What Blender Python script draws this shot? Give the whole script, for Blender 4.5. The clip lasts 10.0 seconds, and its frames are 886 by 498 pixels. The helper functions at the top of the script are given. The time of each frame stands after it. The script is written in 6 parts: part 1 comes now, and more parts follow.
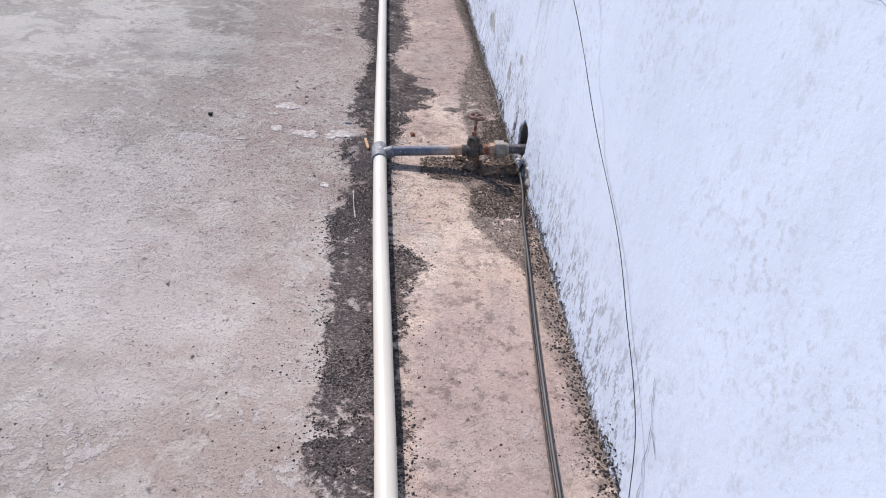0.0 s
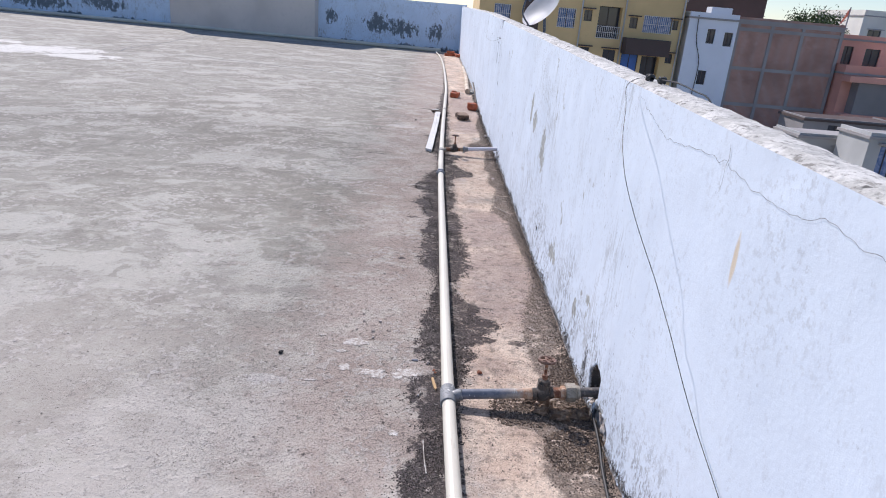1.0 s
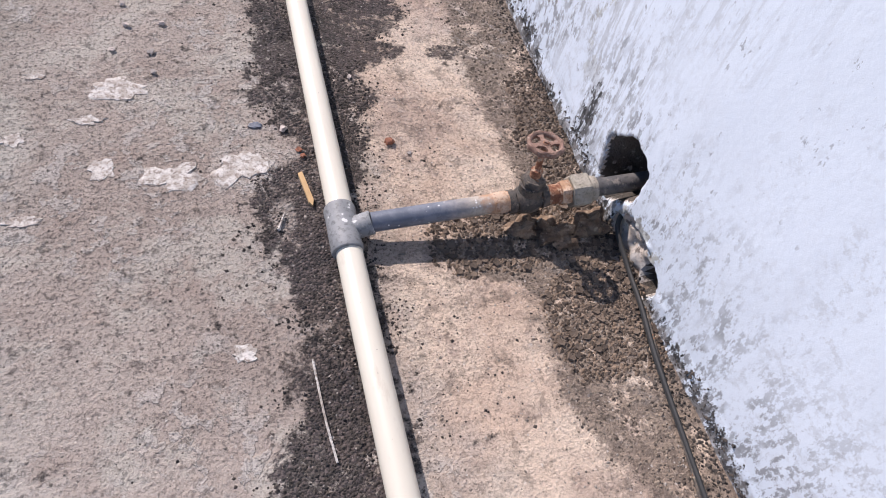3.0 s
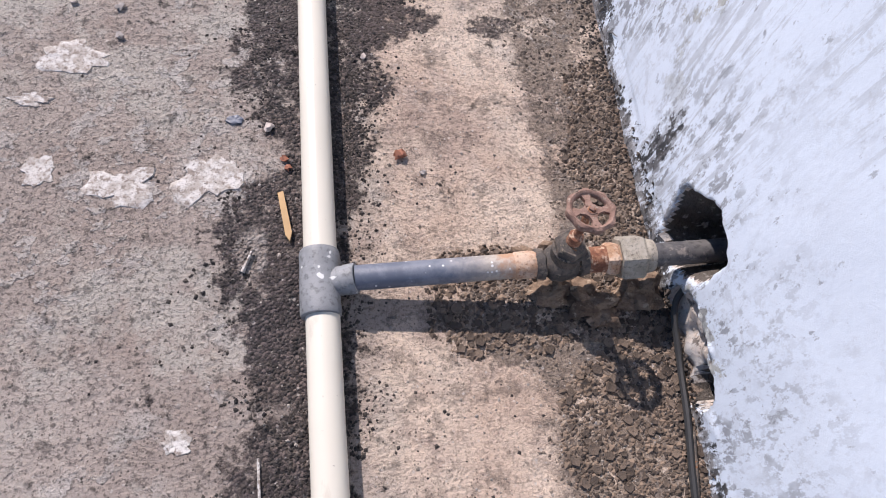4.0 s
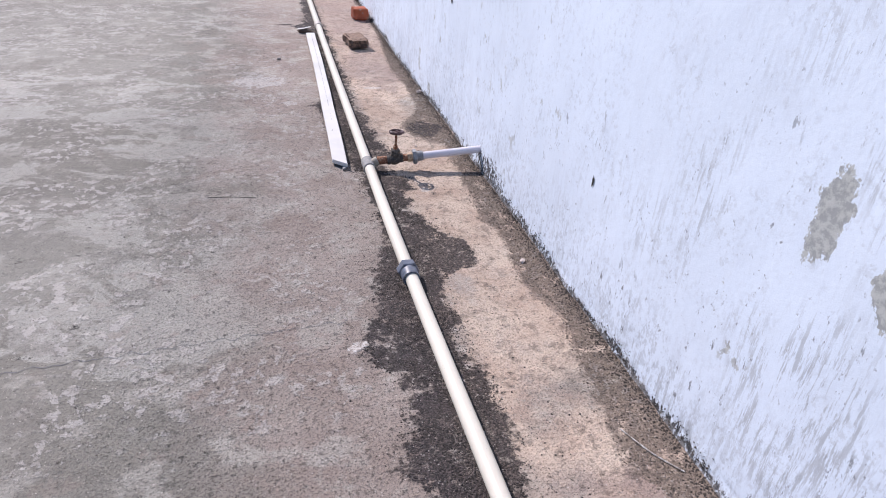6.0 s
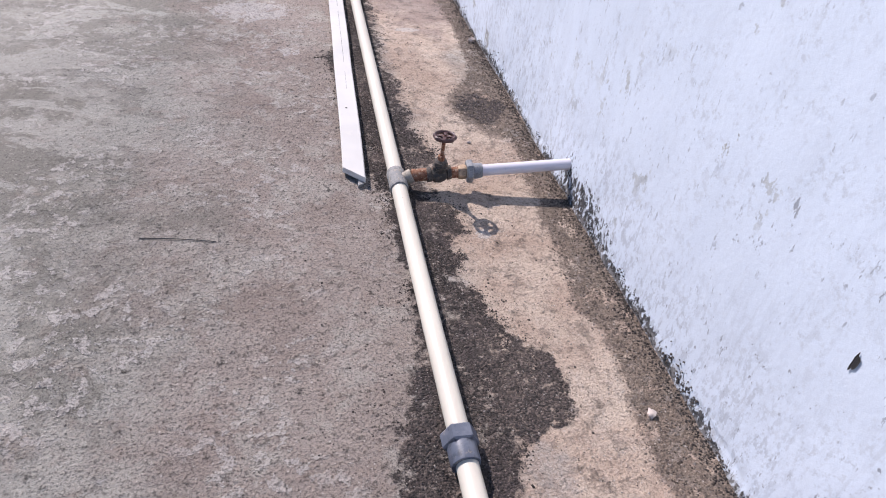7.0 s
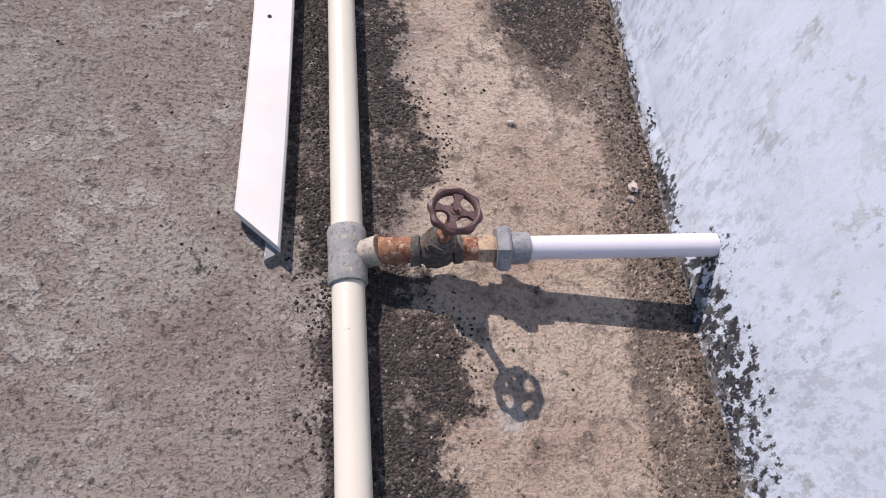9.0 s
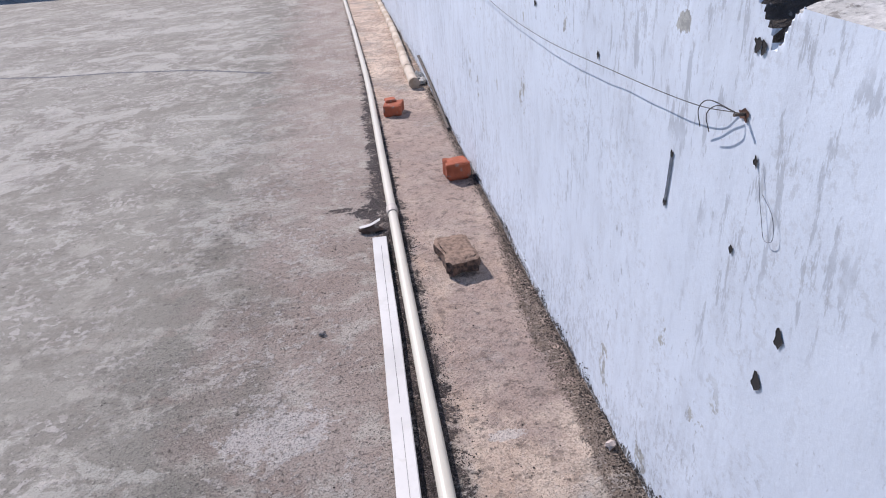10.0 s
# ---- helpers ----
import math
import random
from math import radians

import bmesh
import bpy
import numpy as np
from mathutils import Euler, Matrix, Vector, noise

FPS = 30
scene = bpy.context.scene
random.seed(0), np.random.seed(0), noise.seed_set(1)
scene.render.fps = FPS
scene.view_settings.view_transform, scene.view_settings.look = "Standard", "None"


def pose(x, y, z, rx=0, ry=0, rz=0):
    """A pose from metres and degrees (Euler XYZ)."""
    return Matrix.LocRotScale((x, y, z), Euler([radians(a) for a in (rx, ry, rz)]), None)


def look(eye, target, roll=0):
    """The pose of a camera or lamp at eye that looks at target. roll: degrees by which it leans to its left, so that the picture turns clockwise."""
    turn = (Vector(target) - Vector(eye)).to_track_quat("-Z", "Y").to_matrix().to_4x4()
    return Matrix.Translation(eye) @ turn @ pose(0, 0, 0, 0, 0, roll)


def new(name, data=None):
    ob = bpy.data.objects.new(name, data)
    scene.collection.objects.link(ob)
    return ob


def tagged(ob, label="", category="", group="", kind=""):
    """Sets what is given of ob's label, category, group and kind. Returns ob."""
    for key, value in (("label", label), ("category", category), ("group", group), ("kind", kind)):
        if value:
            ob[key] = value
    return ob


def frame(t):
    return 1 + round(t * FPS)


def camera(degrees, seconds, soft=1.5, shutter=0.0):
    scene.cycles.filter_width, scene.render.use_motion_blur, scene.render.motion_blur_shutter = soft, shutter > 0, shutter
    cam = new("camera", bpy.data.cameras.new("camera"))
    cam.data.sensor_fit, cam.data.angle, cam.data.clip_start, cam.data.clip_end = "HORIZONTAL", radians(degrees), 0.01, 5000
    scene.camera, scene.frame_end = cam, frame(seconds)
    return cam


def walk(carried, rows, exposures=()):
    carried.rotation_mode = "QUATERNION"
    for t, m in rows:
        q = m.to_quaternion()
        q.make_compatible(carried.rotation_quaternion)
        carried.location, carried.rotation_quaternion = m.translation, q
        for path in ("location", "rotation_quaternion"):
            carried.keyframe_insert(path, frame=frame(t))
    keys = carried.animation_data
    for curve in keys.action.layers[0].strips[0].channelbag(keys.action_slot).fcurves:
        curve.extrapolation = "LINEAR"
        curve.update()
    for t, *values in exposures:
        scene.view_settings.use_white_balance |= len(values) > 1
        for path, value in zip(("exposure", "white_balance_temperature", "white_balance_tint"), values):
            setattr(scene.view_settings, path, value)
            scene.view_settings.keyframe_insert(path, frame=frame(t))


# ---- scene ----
cam = camera(67.9, 10.0, soft=1.0)
PATH = [
    (0, (-0.015, 0.86, 1.127), (0.208, 2.469, -0.04), 7.6),
    (0.5, (-0.052, 0.902, 1.241), (0.06, 2.733, 0.444), 4.8),
    (1, (-0.121, 0.97, 1.275), (-0.059, 2.849, 0.593), 4.9),
    (1.5, (-0.257, 1.202, 1.268), (-0.037, 3.054, 0.546), 3.5),
    (2, (-0.271, 1.581, 1.209), (-0.002, 3.311, 0.243), 5.4),
    (2.5, (-0.3, 2.051, 1.094), (0.231, 3.424, -0.26), 10.2),
    (2.7, (-0.244, 2.142, 1.013), (0.35, 3.359, -0.458), 13.2),
    (3.8, (0.016, 2.575, 0.86), (0.341, 3.406, -0.93), 18.3),
    (4, (0.021, 2.598, 0.857), (0.353, 3.405, -0.943), 18.6),
    (4.5, (-0.028, 2.813, 0.908), (0.432, 3.611, -0.868), 18.6),
    (4.8, (-0.134, 3.064, 1.001), (0.36, 4.111, -0.631), 12.2),
    (4.9, (-0.15, 3.192, 1.031), (0.299, 4.341, -0.544), 8.7),
    (5, (-0.18, 3.387, 1.084), (0.24, 4.664, -0.397), 6.1),
    (5.1, (-0.21, 3.502, 1.124), (0.179, 4.905, -0.247), 5.0),
    (5.2, (-0.258, 3.637, 1.174), (0.112, 5.186, -0.035), 4.4),
    (5.3, (-0.323, 3.722, 1.215), (0.074, 5.339, 0.108), 5.7),
    (5.5, (-0.412, 3.882, 1.24), (-0.019, 5.562, 0.229), 4.4),
    (6, (-0.465, 4.375, 1.244), (0.038, 6.018, 0.221), 4.3),
    (6.2, (-0.455, 4.599, 1.225), (-0.008, 6.263, 0.209), 6.5),
    (7.3, (-0.263, 5.86, 1.09), (0.181, 7.171, -0.353), 10.0),
    (7.5, (-0.229, 6.082, 1.078), (0.204, 7.254, -0.484), 7.5),
    (8, (-0.128, 6.505, 0.985), (0.293, 7.551, -0.667), 10.4),
    (8.5, (-0.073, 6.703, 0.906), (0.25, 7.592, -0.856), 15.0),
    (9, (-0.056, 6.704, 0.857), (0.324, 7.563, -0.909), 20.4),
    (9.3, (-0.067, 6.707, 0.864), (0.299, 7.575, -0.9), 18.7),
    (9.5, (-0.054, 6.843, 1.025), (0.243, 7.882, -0.658), 9.7),
    (9.7, (-0.009, 6.951, 1.251), (0.188, 8.425, -0.087), -1.1),
    (10, (-0.097, 6.941, 1.403), (0.118, 8.674, 0.427), -5.1),
]
walk(cam, [(t, look(eye, target, roll)) for t, eye, target, roll in PATH],
     exposures=[(0.0, 0.13, 6020, 19), (1.0, 0.16, 6010, 18), (1.5, 0.18, 6180, 20), (2.0, 0.17, 6300, 20), (2.5, 0.22, 6380, 20), (4.0, 0.26, 6260, 20), (4.5, 0.28, 6260, 20), (5.0, 0.19, 5980, 25), (5.5, 0.22, 6030, 23), (6.0, 0.24, 6080, 21), (7.5, 0.22, 6250, 22), (8.0, 0.10, 6270, 22), (8.5, 0.08, 6300, 22), (9.0, 0.15, 6400, 21), (9.5, 0.18, 6180, 22), (10.0, 0.0, 6040, 20)])

# world and sun
world = bpy.data.worlds.new("sky")
scene.world = world
world.use_nodes = True
wn = world.node_tree.nodes
sky = wn.new("ShaderNodeTexSky")
sky.sky_type, sky.sun_disc = "NISHITA", False
SUN_TO = Vector((-0.45, 0.78, 0.81)).normalized()
sky.sun_elevation = math.asin(SUN_TO.z)
sky.sun_rotation = math.atan2(SUN_TO.x, SUN_TO.y)
sky.dust_density, sky.air_density, sky.ozone_density = 0.0, 1.0, 2.6
world.node_tree.links.new(sky.outputs[0], wn["Background"].inputs[0])
wn["Background"].inputs[1].default_value = 0.105
sun = new("sun", bpy.data.lights.new("sun", "SUN"))
sun.data.energy, sun.data.angle, sun.data.color = 4.85, radians(0.55), (1.0, 0.925, 0.825)
sun.matrix_world = look(SUN_TO * 50, (0, 0, 0))


# ---- materials ----
class Nodes:
    """Short hand for building a node material."""

    def __init__(self, name, rough=0.8, metal=0.0):
        self.mat = bpy.data.materials.new(name)
        self.mat.use_nodes = True
        self.t = self.mat.node_tree
        self.b = self.t.nodes["Principled BSDF"]
        self.b.inputs["Roughness"].default_value = rough
        self.b.inputs["Metallic"].default_value = metal
        self.pos = self.t.nodes.new("ShaderNodeTexCoord").outputs["Object"]

    def put(self, socket, v):
        if isinstance(v, bpy.types.NodeSocket):
            self.t.links.new(v, socket)
        elif isinstance(v, tuple) and len(v) == 3 and socket.type == "RGBA":
            socket.default_value = (*v, 1)
        else:
            socket.default_value = v

    def math(self, op, a, b=0.0, c=None):
        n = self.t.nodes.new("ShaderNodeMath")
        n.operation = op
        self.put(n.inputs[0], a), self.put(n.inputs[1], b)
        if c is not None:
            self.put(n.inputs[2], c)
        return n.outputs[0]

    def stretch(self, x, y, z, vec=None, move=(0, 0, 0)):
        n = self.t.nodes.new("ShaderNodeMapping")
        self.put(n.inputs[0], vec or self.pos)
        n.inputs["Scale"].default_value, n.inputs["Location"].default_value = (x, y, z), move
        return n.outputs[0]

    def noise(self, scale, detail=4.0, vec=None, rough=0.55):
        n = self.t.nodes.new("ShaderNodeTexNoise")
        self.put(n.inputs["Vector"], vec or self.pos)
        n.inputs["Scale"].default_value, n.inputs["Detail"].default_value, n.inputs["Roughness"].default_value = scale, detail, rough
        return n.outputs[0]

    def noise_vector(self, amount):
        """The position, warped by slow noise."""
        a = self.t.nodes.new("ShaderNodeTexNoise")
        self.put(a.inputs["Vector"], self.pos)
        a.inputs["Scale"].default_value = 1.3
        m = self.t.nodes.new("ShaderNodeVectorMath")
        m.operation = "MULTIPLY_ADD"
        self.put(m.inputs[0], a.outputs[1])
        m.inputs[1].default_value = (amount, amount, amount)
        self.put(m.inputs[2], self.pos)
        return m.outputs[0]

    def cells(self, scale, vec=None, feature="F1"):
        n = self.t.nodes.new("ShaderNodeTexVoronoi")
        n.feature = feature
        self.put(n.inputs["Vector"], vec or self.pos)
        n.inputs["Scale"].default_value = scale
        return n.outputs[0]

    def spots(self, scale, share, size, vec=None):
        """Crisp spots: a share of the cells carries one of about size (in cells)."""
        n = self.t.nodes.new("ShaderNodeTexVoronoi")
        self.put(n.inputs["Vector"], vec or self.pos)
        n.inputs["Scale"].default_value = scale
        s = self.t.nodes.new("ShaderNodeSeparateColor")
        self.put(s.inputs[0], n.outputs["Color"])
        picked = self.step(s.outputs[0], 1 - share, 1 - share + 0.02)
        r = self.math("MULTIPLY_ADD", s.outputs[1], size * 0.8, size * 0.4)
        return self.math("MULTIPLY", picked, self.step(self.math("SUBTRACT", r, n.outputs["Distance"]), 0.0, 0.08))

    def crumbs(self, scale):
        """A random number for each crumb, and the height of its back."""
        n = self.t.nodes.new("ShaderNodeTexVoronoi")
        self.put(n.inputs["Vector"], self.pos)
        n.inputs["Scale"].default_value = scale
        s = self.t.nodes.new("ShaderNodeSeparateColor")
        self.put(s.inputs[0], n.outputs["Color"])
        return s.outputs[0], self.math("SUBTRACT", 1.0, n.outputs["Distance"])

    def step(self, v, lo, hi):
        n = self.t.nodes.new("ShaderNodeMapRange")
        n.interpolation_type = "SMOOTHSTEP"
        self.put(n.inputs[0], v)
        n.inputs[1].default_value, n.inputs[2].default_value = lo, hi
        return n.outputs[0]

    def mix(self, f, a, b):
        n = self.t.nodes.new("ShaderNodeMix")
        n.data_type = "RGBA"
        self.put(n.inputs[0], f), self.put(n.inputs[6], a), self.put(n.inputs[7], b)
        return n.outputs[2]

    def dim(self, c, amount, to):
        """c darkened towards c * to, by amount."""
        n = self.t.nodes.new("ShaderNodeVectorMath")
        n.operation = "SCALE"
        self.put(n.inputs[0], c)
        self.put(n.inputs[3], self.math("MULTIPLY_ADD", amount, to - 1.0, 1.0))
        return n.outputs[0]

    def xyz(self):
        n = self.t.nodes.new("ShaderNodeSeparateXYZ")
        self.put(n.inputs[0], self.pos)
        return n.outputs

    def random(self):
        return self.t.nodes.new("ShaderNodeObjectInfo").outputs["Random"]

    def island(self):
        return self.t.nodes.new("ShaderNodeNewGeometry").outputs["Random Per Island"]

    def done(self, colour, bump=None, strength=0.3, distance=0.005, rough=None):
        self.put(self.b.inputs["Base Color"], colour)
        if rough is not None:
            self.put(self.b.inputs["Roughness"], rough)
        if bump is not None:
            n = self.t.nodes.new("ShaderNodeBump")
            n.inputs["Strength"].default_value, n.inputs["Distance"].default_value = strength, distance
            self.put(n.inputs["Height"], bump)
            self.put(self.b.inputs["Normal"], n.outputs[0])
        return self.mat


def plain(name, colour, rough=0.8, metal=0.0, vary=0.25, scale=12.0, bump=0.15, distance=0.003, fleck=None):
    """A surface of one colour with stains and grain."""
    n = Nodes(name, rough, metal)
    big, fine = n.noise(scale * 0.25, 3), n.noise(scale * 4, 5)
    dark = tuple(c * (1 - vary) for c in colour)
    light = tuple(min(1, c * (1 + vary * 0.6)) for c in colour)
    c = n.mix(n.step(big, 0.3, 0.7), dark, light)
    c = n.mix(n.math("MULTIPLY", n.step(fine, 0.5, 0.75), 0.35), c, dark)
    if fleck:
        c = n.mix(n.step(n.noise(scale * 1.3, 6), 0.58, 0.68), c, fleck)
    return n.done(c, fine, bump, distance)


def grimy(name, a, b, c, size=0.008, rough=0.75, metal=0.0, cover=0.5, specks=None, bump=0.5):
    """A worn small part: colours a and b in patches of about size metres, with spots of c."""
    n = Nodes(name, rough, metal)
    patch, fine = n.noise(0.45 / size, 6, rough=0.7), n.noise(2.2 / size, 6, rough=0.7)
    col = n.mix(n.step(patch, 0.42, 0.58), a, b)
    col = n.mix(n.step(n.noise(0.8 / size, 7, n.stretch(1, 1, 1, None, (3, 5, 1)), 0.72), 0.62 - 0.12 * cover, 0.70 - 0.12 * cover), col, c)
    col = n.dim(col, n.step(fine, 0.50, 0.66), 0.55)
    if specks:
        col = n.mix(n.step(n.noise(0.9 / size, 2), 0.68, 0.71), col, specks)
    return n.done(col, n.math("ADD", patch, n.math("MULTIPLY", fine, 0.5)), bump, size * 0.25, n.math("MULTIPLY_ADD", patch, 0.3, rough - 0.15))


def blobs(n, px, py, wobble, places, amp=3.6):
    """One mask that is 1 inside any of the ellipses (x, y, rx, ry), with ragged edges."""
    out = None
    for cx, cy, rx, ry in places:
        a = n.math("MULTIPLY_ADD", px, 1 / rx, -cx / rx)
        b = n.math("MULTIPLY_ADD", py, 1 / ry, -cy / ry)
        d = n.math("ADD", n.math("MULTIPLY", a, a), n.math("MULTIPLY", b, b))
        out = d if out is None else n.math("SMOOTH_MIN", out, d, 0.3)
    return n.math("ADD", out, n.math("MULTIPLY_ADD", wobble, amp, -amp / 2))


# outlines of the stains, and of some painted pipe shadow, along the pipe and the wall, as (y, x): the part up to y =
# 5.1 and the part beyond
MOULD_LEFT = (((1.4, -.115), (1.75, -.11), (2.0, -.12), (2.3, -.12), (2.45, -.14), (2.55, -.165), (2.62, -.12), (2.8, -.10), (2.9, -.115), (2.97, -.13), (3.02, -.155), (3.09, -.13), (3.12, -.06), (3.15, -.05), (3.19, -.10), (3.28, -.12), (3.6, -.105), (3.77, -.075), (3.98, -.04), (4.1, -.06), (4.24, -.13), (4.6, -.13), (5.1, -.12)),
              ((5.1, -.12), (5.3, -.16), (5.43, -.23), (5.5, -.19), (5.6, -.14), (5.74, -.14), (5.79, -.23), (5.86, -.23), (5.95, -.19), (6.16, -.14), (6.3, -.13), (6.45, -.06), (6.6, -.05), (6.8, -.055), (7.0, -.05), (7.1, -.07), (7.3, -.12), (7.7, -.12), (7.9, -.15), (8.0, -.19), (8.1, -.13), (8.3, -.07), (9.6, -.06), (9.8, -.09), (9.93, -.20), (10.0, -.09), (10.5, -.05), (11.5, -.02), (12.5, .03)))
# mould edge that also traces the shadows of pipe and second valve as colour
MOULD_SHADOW_RIGHT = (((1.4, .08), (1.8, .09), (2.0, .07), (2.16, .10), (2.28, .13), (2.36, .145), (2.44, .07), (2.55, .055), (2.7, .05), (2.78, .065), (2.9, .05), (3.02, .05), (3.09, .07), (3.17, .095), (3.27, .12), (3.34, .11), (3.38, .17), (3.42, .22), (3.45, .17), (3.53, .25), (3.59, .24), (3.64, .13), (3.72, .19), (3.78, .10), (3.95, .02), (4.02, .05), (4.1, .11), (4.23, .15), (4.31, .13), (4.43, .16), (4.63, .12), (5.1, .12)),
               ((5.1, .11), (5.3, .065), (5.52, .10), (5.6, .10), (5.7, .08), (5.86, .05), (5.93, .10), (6.0, .08), (6.14, .08), (6.2, .14), (6.25, .25), (6.36, .255), (6.43, .22), (6.5, .17), (6.62, .14), (6.7, .085), (6.78, .115), (6.88, .14), (6.98, .16), (7.05, .09), (7.15, .06), (7.19, .08), (7.27, .16), (7.35, .135), (7.45, .08), (7.6, .10), (7.8, .09), (8.0, .05), (8.2, .08), (8.8, .07), (10.4, .10), (12.5, .11)))
EARTH = (((1.4, .47), (1.9, .45), (2.3, .44), (2.45, .36), (2.54, .30), (2.63, .29), (2.7, .29), (2.76, .32), (2.82, .26), (2.85, .19), (2.92, .20), (2.96, .34), (3.05, .36), (3.16, .365), (3.25, .34), (3.35, .33), (3.6, .34), (3.8, .38), (4.1, .46), (4.4, .46), (4.8, .43), (5.1, .42)),
         ((5.1, .41), (5.2, .38), (5.32, .33), (5.53, .36), (5.8, .39), (5.91, .42), (6.1, .36), (6.25, .37), (6.35, .39), (6.5, .39), (6.56, .355), (6.7, .375), (6.83, .385), (6.95, .40), (7.1, .41), (7.16, .38), (7.25, .42), (7.34, .42), (7.4, .40), (7.44, .35), (7.5, .27), (7.6, .255), (7.68, .26), (7.8, .35), (7.92, .405), (8.1, .41), (8.4, .425), (8.7, .40), (9.0, .42), (9.6, .48), (10.5, .47), (12.5, .5)))


def outline(marks, y):
    """The x of a stain's outline at y."""
    m = marks[0] if y < 5.1 else marks[1]
    return float(np.interp(y, [a for a, _ in m], [b for _, b in m]))


def outline_nodes(n, py, marks):
    """The same outline as nodes."""
    out = []
    for m in marks:
        y0, y1 = m[0][0], m[-1][0]
        r = n.t.nodes.new("ShaderNodeValToRGB")
        n.put(r.inputs[0], n.math("MULTIPLY_ADD", py, 1 / (y1 - y0), -y0 / (y1 - y0)))
        e = r.color_ramp.elements
        for y, x in m[1:-1]:
            e.new((y - y0) / (y1 - y0))
        for el, (y, x) in zip(e, m):
            v = x + 0.3
            el.color = (v, v, v, 1)
        out.append(n.math("SUBTRACT", r.outputs[0], 0.3))
    far = n.math("GREATER_THAN", py, 5.1)
    return n.math("ADD", n.math("MULTIPLY", out[0], n.math("SUBTRACT", 1.0, far)), n.math("MULTIPLY", out[1], far))


def roof_floor_material():
    n = Nodes("weathered_roof_concrete", 0.92)
    px, py, pz = n.xyz()
    big, mid = n.noise(0.6, 5), n.noise(3.4, 6, rough=0.62)
    fine, grit = n.noise(45, 7, rough=0.72), n.noise(150, 6, rough=0.75)
    ragged = n.noise(8, 9, rough=0.72)
    ragged_fine = n.noise(30, 7, rough=0.75)
    crumb, back = n.crumbs(230)
    # grey screed with trowel swirls and pale washed patches
    swirl = n.noise(1.1, 8, n.stretch(1.0, 1.35, 1, n.noise_vector(0.9)), 0.72)
    c = n.mix(n.step(big, 0.34, 0.64), (0.255, 0.237, 0.196), (0.325, 0.310, 0.262))
    near = n.math("SUBTRACT", 1.0, n.step(n.math("ABSOLUTE", n.math("ADD", px, n.math("MULTIPLY_ADD", n.noise(2.2, 5), 0.7, -0.25))), 0.40, 1.25))
    c = n.mix(n.math("MULTIPLY", n.step(swirl, 0.520, 0.54), 0.62), c, (0.53, 0.512, 0.45))
    c = n.mix(n.math("MULTIPLY", n.step(n.noise(2.3, 9, n.stretch(1.0, 1.2, 1, None, (4, 1, 0)), 0.74), 0.515, 0.55), 0.5), c, (0.215, 0.198, 0.165))
    c = n.mix(n.math("MULTIPLY", n.step(mid, 0.54, 0.66), 0.35), c, (0.20, 0.18, 0.155))
    c = n.mix(n.math("MULTIPLY", n.step(n.math("ADD", n.math("MULTIPLY", py, -1.0), n.math("MULTIPLY", n.noise(0.8, 6, rough=0.65), 3.0)), -2.6, -1.2), 0.45), c, (0.54, 0.49, 0.43))
    # rough warm zone that runs along the pipe
    warm = n.math("SUBTRACT", 1.0, n.step(n.math("ABSOLUTE", n.math("ADD", n.math("ADD", px, 0.12), n.math("MULTIPLY_ADD", mid, 0.9, -0.45))), 0.22, 0.75))
    c = n.mix(n.math("MULTIPLY", warm, 0.72), c, n.mix(n.step(n.noise(1.9, 5), 0.4, 0.6), (0.40, 0.31, 0.26), (0.50, 0.41, 0.35)))
    # hand-sized blotches: grey-green film, washed cement, brown dust
    film = n.noise(5.5, 8, n.stretch(1, 1, 1, None, (7, 3, 0)), 0.70)
    c = n.mix(n.math("MULTIPLY", n.step(film, 0.50, 0.60), 0.55), c, n.mix(near, (0.455, 0.432, 0.372), (0.56, 0.525, 0.455)))
    c = n.mix(n.math("MULTIPLY", n.step(n.noise(7.5, 8, n.stretch(1, 1, 1, None, (1, 8, 0)), 0.72), 0.54, 0.64), n.math("MULTIPLY_ADD", near, 0.40, 0.08)), c, (0.36, 0.275, 0.225))
    # sandy strip between pipe and wall
    sand = n.math("MULTIPLY", n.step(n.math("ADD", px, n.math("MULTIPLY_ADD", ragged, 0.16, -0.08)), 0.04, 0.12), n.step(n.noise(2.2, 5), 0.30, 0.50))
    c = n.mix(n.math("MULTIPLY", sand, 0.92), c, n.mix(n.step(mid, 0.38, 0.62), (0.61, 0.455, 0.345), (0.78, 0.63, 0.495)))
    c = n.mix(n.math("MULTIPLY", n.math("MULTIPLY", sand, n.step(n.noise(4.2, 8, n.stretch(1, 1, 1, None, (5, 5, 0)), 0.72), 0.50, 0.60)), n.math("MULTIPLY_ADD", n.math("MULTIPLY", n.step(py, 5.4, 6.0), n.math("SUBTRACT", 1.0, n.step(py, 7.8, 8.4))), -0.45, 0.55)), c, (0.34, 0.25, 0.205))
    dusk = n.math("SUBTRACT", 1.0, n.step(blobs(n, px, py, ragged, [(0.30, 4.05, 0.24, 0.55), (0.28, 4.9, 0.24, 0.4), (0.3, 10.5, 0.3, 1.6), (0.28, 1.75, 0.24, 0.55), (0.3, 8.75, 0.22, 0.5)], 4.0), 0.2, 1.6))
    c = n.mix(n.math("MULTIPLY", dusk, 0.68), c, (0.36, 0.275, 0.24))
    c = n.dim(c, n.math("MULTIPLY", n.step(n.noise(19, 7, rough=0.75), 0.50, 0.62), sand), 0.55)
    trod = n.math("MULTIPLY_ADD", n.step(n.math("ADD", py, n.math("MULTIPLY_ADD", mid, 1.2, -0.6)), 2.0, 3.0), 0.50, 0.50)
